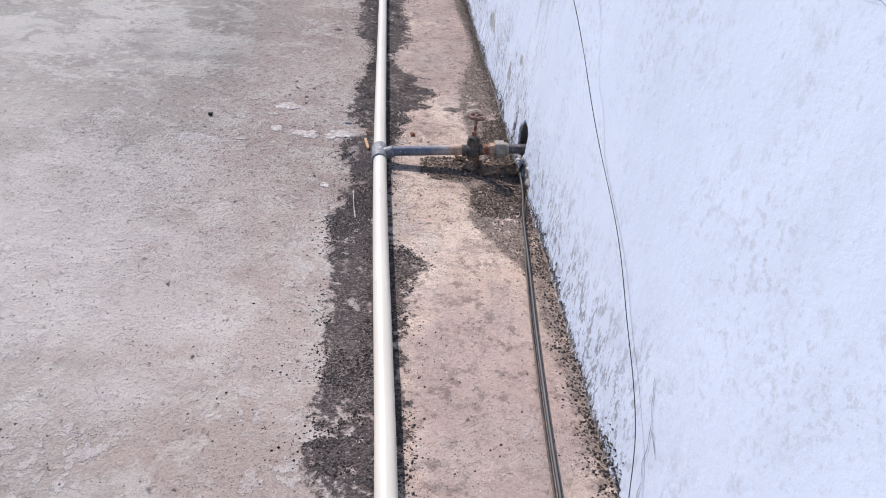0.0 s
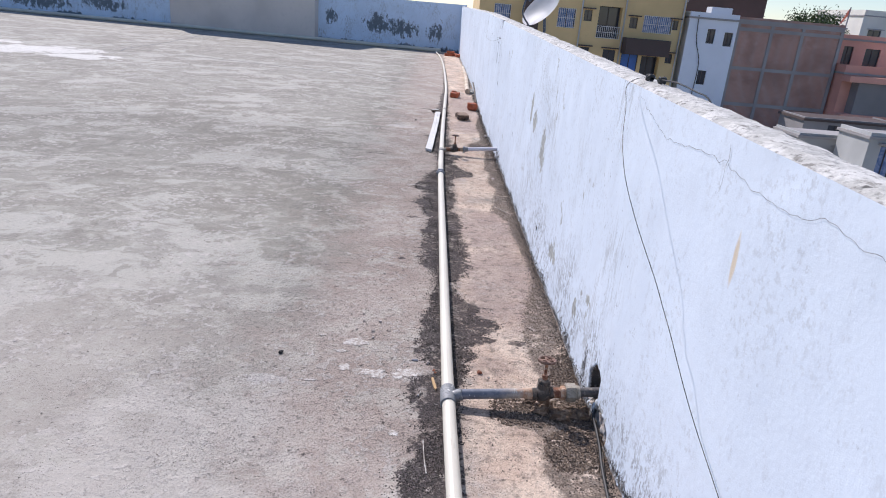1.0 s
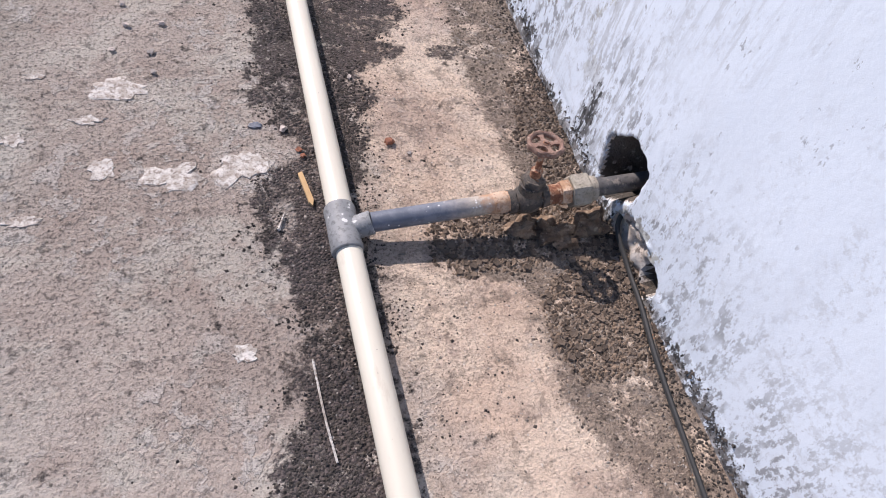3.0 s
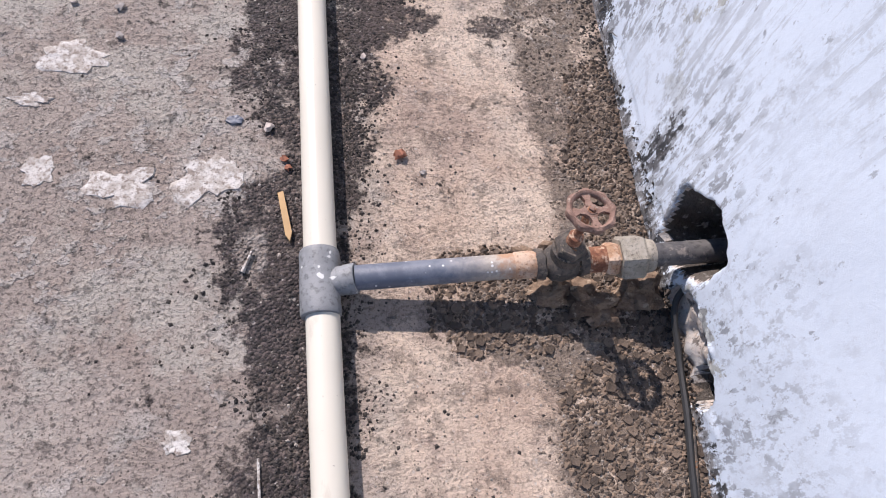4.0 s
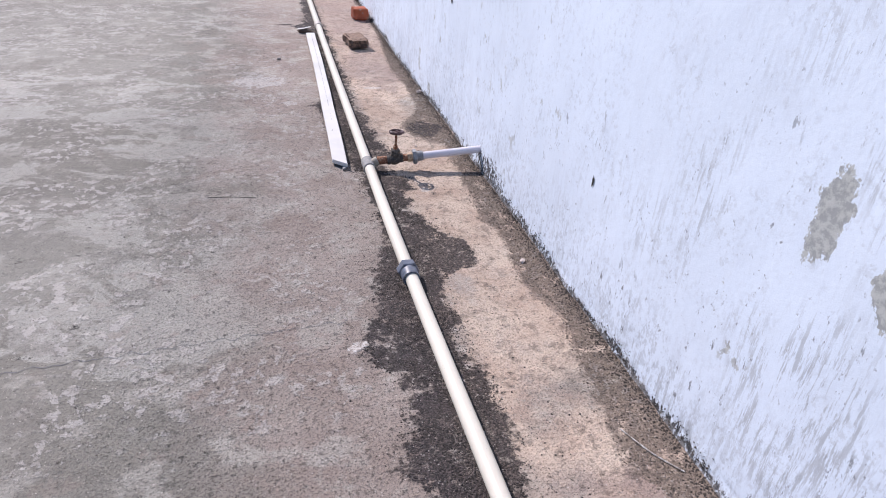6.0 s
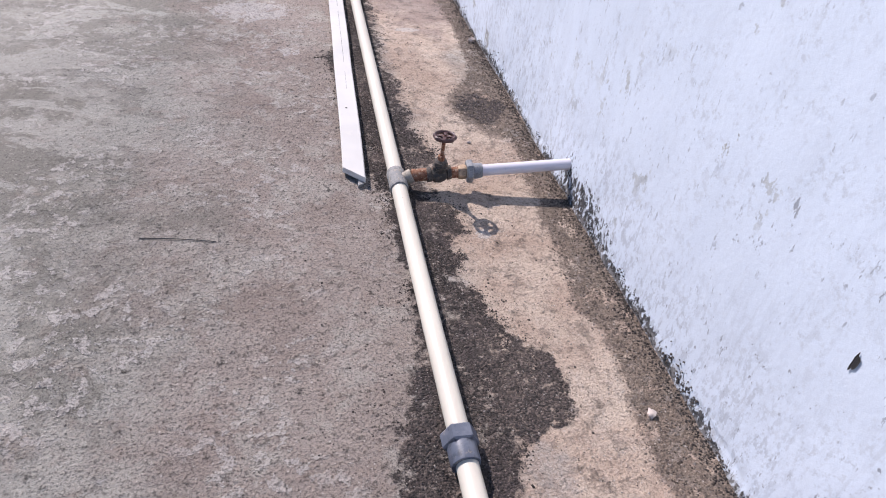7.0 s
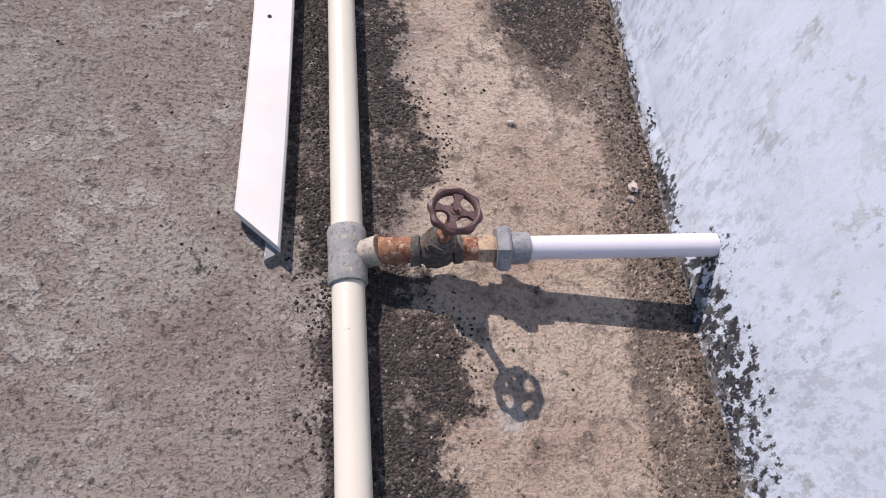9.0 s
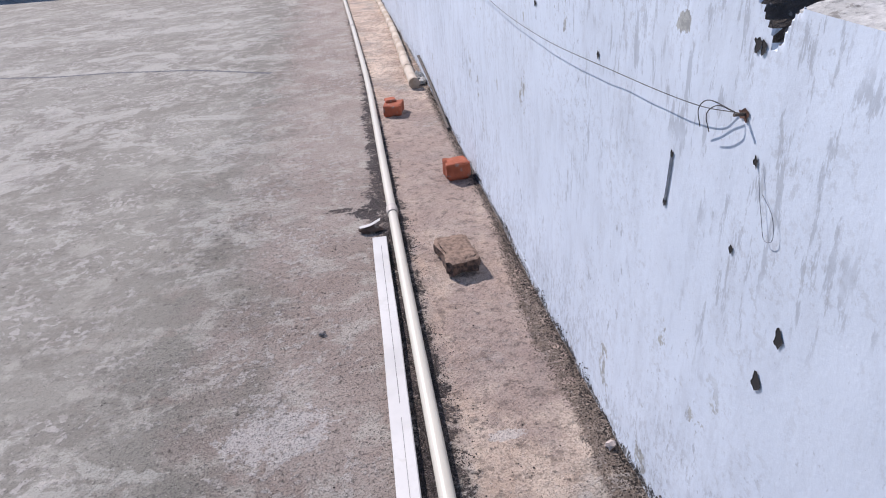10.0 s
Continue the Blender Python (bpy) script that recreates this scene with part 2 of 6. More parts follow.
    worn = n.math("MULTIPLY", n.math("MULTIPLY", near, trod), n.math("MULTIPLY_ADD", sand, -0.45, 1.0))
    # brown earth and moss against the wall
    rag_x = n.math("ADD", n.math("MULTIPLY_ADD", ragged, 0.10, -0.05), n.math("MULTIPLY_ADD", ragged_fine, 0.07, -0.035))
    earth = n.step(n.math("ADD", n.math("SUBTRACT", px, outline_nodes(n, py, EARTH)), rag_x), -0.012, 0.018)
    patch = n.math("SUBTRACT", 1.0, n.step(blobs(n, px, py, n.math("MULTIPLY_ADD", ragged_fine, 0.5, n.math("MULTIPLY", ragged, 0.5)), [(0.42, 7.58, 0.17, 0.20), (0.44, 2.83, 0.14, 0.17), (0.34, 2.87, 0.20, 0.07), (0.41, 3.15, 0.06, 0.25), (0.47, 6.95, 0.09, 0.25)], 6.0), 0.6, 1.2))
    c = n.mix(n.math("MULTIPLY", n.math("MULTIPLY", n.math("MAXIMUM", earth, patch), n.step(n.noise(14, 7, n.stretch(1, 1, 1, None, (9, 2, 0)), 0.75), 0.39, 0.47)), 0.85), c, n.mix(n.step(fine, 0.42, 0.58), (0.105, 0.080, 0.064), (0.285, 0.222, 0.170)))
    # black mould that grows under and beside the pipe; its right edge takes in painted cast shadow
    rag_m = n.math("ADD", n.math("MULTIPLY_ADD", n.noise(8, 9, n.stretch(1, 1, 1, None, (6, 6, 0)), 0.72), 0.15, -0.075), n.math("MULTIPLY_ADD", ragged_fine, 0.10, -0.05))
    inside = n.math("MINIMUM", n.math("SUBTRACT", px, outline_nodes(n, py, MOULD_LEFT)), n.math("SUBTRACT", outline_nodes(n, py, MOULD_SHADOW_RIGHT), px))
    band = n.step(n.math("ADD", inside, rag_m), -0.034, 0.038)
    spots = blobs(n, px, py, n.math("MULTIPLY_ADD", ragged_fine, 0.4, n.math("MULTIPLY", ragged, 0.6)), [
        (-0.23, 4.29, 0.022, 0.016), (0.37, 7.60, 0.10, 0.12), (0.20, 6.36, 0.06, 0.09), (-0.22, 9.97, 0.09, 0.03), (-0.2, 5.05, 0.045, 0.022), (0.30, 3.40, 0.05, 0.03)], 6.0)
    mould = n.math("MAXIMUM", band, n.math("SUBTRACT", 1.0, n.step(spots, 0.35, 1.35)))
    mould = n.math("MULTIPLY", mould, n.math("SUBTRACT", 1.0, n.step(py, 10, 30)))
    mould = n.step(n.math("ADD", n.math("MULTIPLY_ADD", mould, 0.80, -0.40), n.math("ADD", n.math("MULTIPLY_ADD", fine, 2.3, -1.13), n.math("MULTIPLY_ADD", n.noise(11, 6, rough=0.7), 1.9, -0.94))), -0.02, 0.34)
    c = n.mix(n.math("MULTIPLY", mould, 0.92), c, n.mix(n.step(crumb, 0.25, 1.0), n.mix(n.step(n.noise(6.5, 5, n.stretch(1, 1, 1, None, (5, 1, 0))), 0.42, 0.60), (0.012, 0.010, 0.012), (0.050, 0.038, 0.034)), n.mix(n.step(mid, 0.44, 0.58), (0.105, 0.080, 0.078), (0.19, 0.145, 0.125))))
    c = n.mix(n.math("MULTIPLY", mould, n.spots(95, 0.10, 0.26)), c, (0.30, 0.27, 0.25))
    # lime and efflorescence
    lime = n.math("SUBTRACT", 1.0, n.step(blobs(n, px, py, n.math("MULTIPLY_ADD", ragged_fine, 0.7, n.math("MULTIPLY", ragged, 0.3)), [
        (-0.45, 8.46, 0.22, 0.15), (-0.30, 8.04, 0.05, 0.06), (0.22, 8.30, 0.08, 0.03), (-0.14, 3.10, 0.06, 0.05), (-0.26, 3.09, 0.05, 0.03),
        (0.195, 6.87, 0.03, 0.03), (-0.65, 3.0, 0.12, 0.05)]), 0.2, 1.1))
    lime = n.step(n.math("ADD", n.math("MULTIPLY_ADD", lime, 0.8, -0.42), n.math("MULTIPLY_ADD", n.noise(16, 8, rough=0.74), 3.4, -1.7)), 0.02, 0.30)
    c = n.mix(n.math("MULTIPLY", lime, 0.55), c, (0.70, 0.67, 0.63))
    cream = n.math("SUBTRACT", 1.0, n.step(blobs(n, px, py, n.math("MULTIPLY_ADD", ragged_fine, 0.6, n.math("MULTIPLY", ragged, 0.4)), [(-0.11, 3.125, 0.075, 0.030), (-0.17, 3.10, 0.045, 0.055), (-0.090, 2.985, 0.022, 0.040), (0.15, 6.14, 0.05, 0.07)], 4.5), 0.5, 1.2))
    c = n.mix(n.math("MULTIPLY", cream, 0.62), c, n.mix(n.step(fine, 0.42, 0.58), (0.40, 0.33, 0.28), (0.60, 0.54, 0.48)))
    wash = n.math("SUBTRACT", 1.0, n.step(blobs(n, px, py, n.noise(2.2, 8, rough=0.72), [(-7.4, 13.6, 1.0, 0.9), (-6.3, 13.0, 0.7, 0.6), (-9.0, 14.5, 0.8, 0.4)], 7.0), 0.5, 0.9))
    pale = n.math("SUBTRACT", 1.0, n.step(blobs(n, px, py, n.noise(4.5, 8, rough=0.72), [(-0.85, 2.45, 0.40, 0.55), (-1.6, 2.0, 0.3, 0.3), (-0.5, 2.2, 0.2, 0.4)], 6.0), 0.2, 1.4))
    c = n.mix(n.math("MULTIPLY", pale, 0.42), c, (0.60, 0.56, 0.505))
    c = n.mix(n.math("MULTIPLY", wash, 0.8), c, (0.76, 0.74, 0.69))
    c = n.dim(c, n.math("MULTIPLY", n.step(n.math("ADD", py, n.math("MULTIPLY", mid, 1.5)), 5.6, 7.4), n.math("SUBTRACT", 1.0, n.step(n.math("ADD", py, n.math("MULTIPLY", mid, 1.5)), 8.4, 9.4))), 0.80)
    # thin pale scabs of cement skin with broken edges
    scab = n.math("MULTIPLY", n.step(n.noise(26, 5, n.noise_vector(0.15), 0.62), 0.535, 0.565), n.step(n.noise(2.6, 6, n.stretch(1, 1, 1, None, (3, 9, 0)), 0.65), 0.44, 0.58))
    scab = n.math("MULTIPLY", scab, n.math("SUBTRACT", 1.0, n.math("MAXIMUM", mould, n.math("MULTIPLY", sand, 0.8))))
    c = n.mix(n.math("MULTIPLY", scab, 0.58), c, (0.56, 0.52, 0.475))
    # pitted surface: dark pores, worn grains, small stains
    c = n.dim(c, n.math("MULTIPLY", n.step(grit, 0.50, 0.60), n.math("MULTIPLY", trod, n.math("MULTIPLY_ADD", worn, 0.65, 0.30))), 0.42)
    c = n.dim(c, n.math("MULTIPLY", n.step(fine, 0.54, 0.62), n.math("MULTIPLY", trod, n.math("MULTIPLY_ADD", worn, 0.60, 0.38))), 0.50)
    c = n.dim(c, n.step(n.noise(16, 6, rough=0.7), 0.58, 0.70), 0.72)
    c = n.dim(c, n.math("MULTIPLY", n.spots(48, 0.13, 0.20), n.math("MULTIPLY", worn, n.step(n.noise(9, 3), 0.46, 0.58))), 0.34)
    c = n.dim(c, n.math("MULTIPLY", n.math("MULTIPLY", n.spots(120, 0.20, 0.28), n.step(n.noise(6.5, 4, n.stretch(1, 1, 1, None, (2, 6, 0))), 0.36, 0.58)), n.math("MULTIPLY_ADD", worn, 0.8, 0.15)), 0.36)
    c = n.dim(c, n.math("MULTIPLY", n.spots(260, 0.30, 0.40), n.step(n.noise(5, 4), 0.40, 0.60)), 0.42)
    c = n.mix(n.math("MULTIPLY", n.spots(150, 0.12, 0.30), 0.55), c, (0.66, 0.60, 0.54))
    c = n.mix(n.math("MULTIPLY", n.step(n.noise(110, 4, rough=0.7), 0.60, 0.70), 0.45), c, (0.60, 0.54, 0.47))
    height = n.math("ADD", n.math("MULTIPLY", fine, 1.0), n.math("MULTIPLY", grit, 0.45))
    height = n.math("ADD", height, n.math("MULTIPLY", back, n.math("MULTIPLY_ADD", mould, 0.5, 0.10)))
    height = n.math("ADD", height, n.math("MULTIPLY", scab, 0.35))
    height = n.math("MULTIPLY", height, n.math("MULTIPLY", trod, n.math("MULTIPLY_ADD", near, 0.68, 0.32)))
    return n.done(c, height, 1.0, 0.012)


def wall_paint_material(name, paint=(0.70, 0.775, 0.86), base_moss=True, soot=1.0):
    n = Nodes(name, 0.85)
    px, py, pz = n.xyz()
    fine = n.noise(55, 6, rough=0.7)
    blot = n.noise(7, 8, n.stretch(1, 1, 0.7), 0.72)
    where = n.noise(1.0, 4)
    c = n.mix(n.step(n.noise(1.4, 4), 0.3, 0.7), tuple(v * 0.92 for v in paint), paint)
    # grey rubbed patches and thin washed areas
    c = n.mix(n.math("MULTIPLY", n.step(n.noise(10, 7, n.stretch(1, 1, 0.6), 0.72), 0.50, 0.64), 0.13), c, (0.50, 0.53, 0.58))
    c = n.mix(n.math("MULTIPLY", n.step(n.noise(24, 7, n.stretch(1, 1, 0.7), 0.75), 0.57, 0.64), 0.22), c, (0.42, 0.44, 0.47))
    # run-off streaks
    dirty = n.math("MULTIPLY", n.step(n.math("ADD", where, n.math("MULTIPLY_ADD", pz, -0.10, 0.04)), 0.36, 0.54), n.step(n.math("ADD", py, n.math("MULTIPLY_ADD", where, 2.0, -1.0)), 2.3, 3.1)) if base_moss else n.step(where, 0.36, 0.58)
    rainy = n.math("MULTIPLY", n.step(py, 2.4, 3.2), n.math("MULTIPLY_ADD", n.step(py, 5.2, 6.4), -0.75, 1.0)) if base_moss else 1.0
    streak = n.noise(11.0, 8, n.stretch(6, 6, 0.7), 0.75)
    dirty = n.math("MULTIPLY", dirty, n.math("MULTIPLY_ADD", n.step(py, 5.8, 6.8), -0.55, 1.0))
    c = n.mix(n.math("MULTIPLY", n.math("MULTIPLY", n.step(streak, 0.50, 0.57), n.math("MULTIPLY", dirty, n.math("MULTIPLY", rainy, n.step(n.noise(2.6, 5, n.stretch(1, 1, 0.8, None, (8, 1, 3)), 0.6), 0.44, 0.58)))), 0.52 * soot), c, (0.24, 0.24, 0.235))
    ticks = n.noise(27, 5, n.stretch(1.4, 1.4, 0.5), 0.7)
    beyond = n.math("MAXIMUM", n.step(py, 4.2, 5.2), n.math("SUBTRACT", 0.85, n.step(n.math("ADD", pz, n.math("MULTIPLY_ADD", where, 0.5, -0.25)), 0.15, 0.55))) if base_moss else 1.0
    bunch = n.math("MULTIPLY", n.step(n.noise(4.5, 5, n.stretch(1, 1, 0.7, None, (4, 4, 2)), 0.62), 0.47, 0.58), beyond)
    c = n.mix(n.math("MULTIPLY", n.step(ticks, 0.60, 0.645), n.math("MULTIPLY", n.math("MULTIPLY_ADD", dirty, 0.75, 0.06), bunch)), c, (0.10, 0.10, 0.105))
    specks = n.step(n.noise(75, 6, n.stretch(1, 1, 0.6), 0.68), 0.605, 0.66)
    c = n.mix(n.math("MULTIPLY", n.math("MULTIPLY", specks, n.step(n.noise(8, 5, n.stretch(1, 1, 0.8, None, (2, 2, 7)), 0.65), 0.44, 0.58)), n.math("MULTIPLY_ADD", dirty, 0.55, 0.22)), c, (0.14, 0.14, 0.15))
    if base_moss:
        rain = n.math("MULTIPLY", n.step(n.noise(7, 8, n.stretch(2.2, 2.2, 0.55, None, (1, 3, 8)), 0.72), 0.47, 0.62), n.step(n.math("ADD", py, n.math("MULTIPLY_ADD", where, 3.0, -1.5)), 6.6, 7.8))
        c = n.mix(n.math("MULTIPLY", rain, 0.22), c, (0.42, 0.455, 0.50))
        c = n.mix(n.math("MULTIPLY", n.math("MULTIPLY", n.step(n.noise(22, 7, n.stretch(1.6, 1.6, 0.35, None, (5, 2, 1)), 0.72), 0.54, 0.60), n.step(n.noise(2.2, 5, n.stretch(1, 1, 0.9, None, (7, 7, 1)), 0.6), 0.50, 0.60)), n.math("MULTIPLY", n.step(py, 6.2, 7.5), 0.36)), c, (0.15, 0.16, 0.175))
    # rubbed grey smudges where the plaster shows through
    smudge = n.math("MULTIPLY", n.step(n.noise(60, 8, n.stretch(1, 0.8, 0.75, n.noise_vector(0.12)), 0.76), 0.515, 0.60), n.step(n.noise(4.2, 6, n.stretch(1, 1, 0.8, None, (9, 5, 3)), 0.66), 0.43, 0.60))
    c = n.mix(n.math("MULTIPLY", smudge, 0.36), c, (0.37, 0.385, 0.40))
    # peeled plaster
    peel = n.math("MULTIPLY", n.step(blot, 0.60, 0.63), n.step(n.noise(0.9, 3, n.stretch(1, 1, 1, None, (3, 7, 1))), 0.50, 0.60))
    if base_moss:
        peel = n.math("MULTIPLY", peel, n.step(py, 2.7, 3.3))
        own = blobs(n, py, pz, n.math("MULTIPLY_ADD", n.noise(20, 7, n.stretch(1, 1, 0.7), 0.72), 0.75, n.math("MULTIPLY", blot, 0.25)), [
            (5.20, 0.73, 0.038, 0.10), (5.0, 0.68, 0.065, 0.06), (4.62, 0.57, 0.07, 0.12), (3.38, 0.18, 0.03, 0.045), (3.2, 0.30, 0.035, 0.02), (8.06, 1.15, 0.03, 0.02), (4.0, 0.2, 0.10, 0.04), (2.83, 0.03, 0.09, 0.06)], 9.0)
        peel = n.math("MAXIMUM", peel, n.math("SUBTRACT", 1.0, n.step(own, 0.75, 1.0)))
    c = n.mix(n.math("MULTIPLY", peel, 0.85 * soot if soot < 1.1 else 0.9), c, n.mix(n.step(fine, 0.42, 0.58), (0.24, 0.24, 0.215), (0.40, 0.40, 0.355)))
    if base_moss:
        rust = n.math("SUBTRACT", 1.0, n.step(blobs(n, py, pz, n.noise(18, 5, n.stretch(1, 1, 0.3)), [(2.20, 0.86, 0.011, 0.06)]), 0.2, 1.1))
        c = n.mix(n.math("MULTIPLY", rust, 0.6), c, (0.62, 0.42, 0.16))
        rag = n.noise(80, 7, n.stretch(1, 1, 0.6), 0.72)
        slow = n.noise(9, 4, n.stretch(1, 1, 0.6))
        damp = blobs(n, py, pz, slow, [(6.90, 0.0, 0.21, 0.11), (6.50, 0.0, 0.14, 0.05), (7.07, 0.0, 0.05, 0.12), (7.22, 0.0, 0.10, 0.05), (3.42, 0.0, 0.12, 0.07), (3.10, 0.06, 0.03, 0.10), (4.1, 0.0, 0.3, 0.04)], 1.6)
        dense = n.math("SUBTRACT", 1.0, n.step(damp, 0.0, 2.1))
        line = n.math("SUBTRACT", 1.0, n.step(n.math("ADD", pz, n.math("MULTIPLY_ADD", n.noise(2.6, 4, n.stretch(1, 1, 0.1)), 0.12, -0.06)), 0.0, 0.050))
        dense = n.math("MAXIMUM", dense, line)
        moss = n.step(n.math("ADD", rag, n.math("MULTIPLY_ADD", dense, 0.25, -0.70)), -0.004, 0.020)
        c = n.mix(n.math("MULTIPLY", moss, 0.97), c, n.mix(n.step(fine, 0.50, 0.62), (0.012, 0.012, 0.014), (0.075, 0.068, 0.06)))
        # grey smears low on the wall
        low = n.math("SUBTRACT", 1.0, n.step(n.math("ADD", pz, n.math("MULTIPLY_ADD", n.noise(2.4, 4), -0.55, 0.22)), 0.05, 0.34))
        low = n.math("MULTIPLY", low, n.math("MULTIPLY", n.step(py, 1.3, 1.8), n.math("MULTIPLY_ADD", n.step(py, 4.4, 5.2), -0.6, 1.0)))
        smear = n.noise(52, 7, n.stretch(1.2, 1.2, 0.6), 0.75)
        c = n.mix(n.math("MULTIPLY", n.math("MULTIPLY", n.math("MULTIPLY", n.step(smear, 0.50, 0.56), n.step(n.noise(6, 5, n.stretch(1, 1, 0.6, None, (2, 9, 1)), 0.65), 0.38, 0.52)), low), 0.75), c, (0.16, 0.16, 0.165))
        bare = n.step(n.math("SUBTRACT", n.noise(26, 6, rough=0.75), n.math("MULTIPLY", pz, 5.0)), 0.38, 0.50)
        c = n.mix(n.math("MULTIPLY", bare, 0.45), c, (0.36, 0.345, 0.33))
    else:
        rag = n.noise(7, 8, n.stretch(1, 1, 0.6), 0.75)
        foot = n.step(n.math("SUBTRACT", rag, n.math("ADD", n.math("MULTIPLY", pz, 2.4), n.math("MULTIPLY_ADD", n.noise(0.9, 4, n.stretch(1, 1, 0.1)), 1.6, -0.80))), 0.22, 0.34)
        sooty = n.math("SUBTRACT", 1.0, n.step(blobs(n, px, pz, rag, [(-4.3, 0.8, 0.22, 0.22), (-2.7, 0.7, 0.45, 0.30), (-1.9, 0.6, 0.5, 0.25), (-0.8, 0.55, 0.25, 0.25), (-12.5, 0.5, 0.8, 0.2), (-15, 0.4, 1.2, 0.2)], 10.0), 0.5, 1.0))
        c = n.mix(n.math("MULTIPLY", n.math("MAXIMUM", foot, sooty), 0.85), c, n.mix(n.step(fine, 0.4, 0.6), (0.03, 0.04, 0.05), (0.12, 0.13, 0.14)))
    h = n.math("ADD", n.math("MULTIPLY", n.noise(16, 5), 0.5), n.math("MULTIPLY", fine, 0.7))
    return n.done(c, h, 0.24, 0.005)


M_FLOOR = roof_floor_material()
M_WALL = wall_paint_material("flaking_blue_white_limewash")
M_FARWALL = wall_paint_material("sooty_blue_limewash", (0.70, 0.81, 0.95), False, 1.4)
M_COPING = grimy("weathered_lime_mortar", (0.50, 0.49, 0.45), (0.68, 0.665, 0.62), (0.27, 0.255, 0.225), 0.035, 0.95, 0.0, 0.55, (0.12, 0.115, 0.105), 0.7)
def pipe_material(name, colour, dirt, amount):
    n = Nodes(name, 0.38)
    c = n.mix(n.step(n.noise(2.5, 4), 0.35, 0.65), colour, tuple(v * 0.92 for v in colour))
    c = n.mix(n.math("MULTIPLY", n.step(n.noise(34, 6, n.stretch(1, 0.35, 1), 0.7), 0.60, 0.72), amount), c, dirt)
    c = n.mix(n.math("MULTIPLY", n.step(n.noise(160, 3), 0.72, 0.76), 0.6), c, tuple(v * 0.4 for v in dirt))
    return n.done(c, n.noise(60, 4), 0.05, 0.001)


M_PIPE = pipe_material("ivory_plastic_pipe", (0.68, 0.635, 0.53), (0.46, 0.39, 0.31), 0.35)
M_WPIPE = pipe_material("white_plastic_pipe", (0.66, 0.635, 0.68), (0.48, 0.45, 0.45), 0.2)
M_TEE = grimy("grey_plastic_fitting", (0.20, 0.205, 0.21), (0.25, 0.255, 0.26), (0.30, 0.295, 0.28), 0.02, 0.6, 0.0, 0.2, (0.62, 0.62, 0.60), 0.25)
M_TEE_DUSTY = grimy("dusty_grey_fitting", (0.24, 0.24, 0.235), (0.30, 0.295, 0.28), (0.42, 0.36, 0.28), 0.014, 0.75, 0.0, 0.55, None, 0.4)
M_SOCKET_DUSTY = grimy("beige_smeared_fitting", (0.44, 0.38, 0.30), (0.36, 0.32, 0.26), (0.22, 0.20, 0.17), 0.012, 0.75, 0.0, 0.4, None, 0.4)
M_GREYPIPE = grimy("dirty_grey_pipe", (0.105, 0.12, 0.155), (0.15, 0.165, 0.20), (0.27, 0.24, 0.215), 0.03, 0.45, 0.0, 0.25, (0.62, 0.60, 0.58), 0.15)
def branch_material():
    """Blue-grey pipe that turns cream and rusty towards the valve."""
    n = Nodes("crusted_grey_branch_pipe", 0.5)
    px, py, pz = n.xyz()
    big, fine = n.noise(26, 6, rough=0.7), n.noise(130, 6, rough=0.7)
    c = n.mix(n.step(big, 0.42, 0.58), (0.105, 0.12, 0.155), (0.16, 0.175, 0.21))
    q = n.math("ADD", px, n.math("ADD", n.math("MULTIPLY_ADD", big, 0.10, -0.05), n.math("MULTIPLY_ADD", fine, 0.05, -0.025)))
    c = n.mix(n.math("MULTIPLY", n.step(q, 0.165, 0.235), 0.85), c, n.mix(n.step(fine, 0.42, 0.6), (0.46, 0.40, 0.33), (0.32, 0.28, 0.24)))
    c = n.mix(n.math("MULTIPLY", n.step(q, 0.235, 0.265), 0.8), c, (0.42, 0.22, 0.11))
    c = n.mix(n.spots(170, 0.10, 0.30), c, (0.64, 0.63, 0.62))
    return n.done(c, fine, 0.15, 0.002)


M_BRANCH = branch_material()
M_RUST = grimy("rusty_iron", (0.17, 0.065, 0.035), (0.31, 0.15, 0.085), (0.48, 0.34, 0.24), 0.008, 0.9, 0.0, 0.7, (0.035, 0.028, 0.026), 0.9)
M_RUST_PALE = grimy("pale_rust_crust", (0.42, 0.25, 0.15), (0.52, 0.38, 0.28), (0.26, 0.10, 0.05), 0.01, 0.9, 0.0, 0.5, None, 0.7)
M_VALVE = grimy("grimy_valve_body", (0.060, 0.052, 0.046), (0.125, 0.10, 0.08), (0.30, 0.24, 0.17), 0.009, 0.8, 0.0, 0.35, (0.20, 0.09, 0.04), 0.9)
M_WHEEL_OLD = grimy("faded_red_iron", (0.20, 0.115, 0.085), (0.27, 0.17, 0.13), (0.33, 0.25, 0.20), 0.007, 0.8, 0.0, 0.35, (0.07, 0.04, 0.03), 0.6)
M_WHEEL = grimy("maroon_painted_iron", (0.075, 0.036, 0.036), (0.10, 0.050, 0.046), (0.20, 0.085, 0.06), 0.008, 0.5, 0.0, 0.2, None, 0.3)
M_UNION_OLD = grimy("dirty_brass_union", (0.27, 0.24, 0.19), (0.35, 0.315, 0.26), (0.14, 0.115, 0.09), 0.010, 0.7, 0.0, 0.45, None, 0.6)
M_BOARD = plain("white_plastic_casing", (0.64, 0.622, 0.585), 0.5, vary=0.12, scale=14, bump=0.05, distance=0.001, fleck=(0.62, 0.6, 0.55))
# broken wall core, coloured dark to stand for deep shade in the holes
M_CORE_SHADE = plain("shade_dark_wall_core", (0.10, 0.085, 0.072), 0.95, vary=0.6, scale=60, bump=0.9, distance=0.008, fleck=(0.34, 0.31, 0.28))
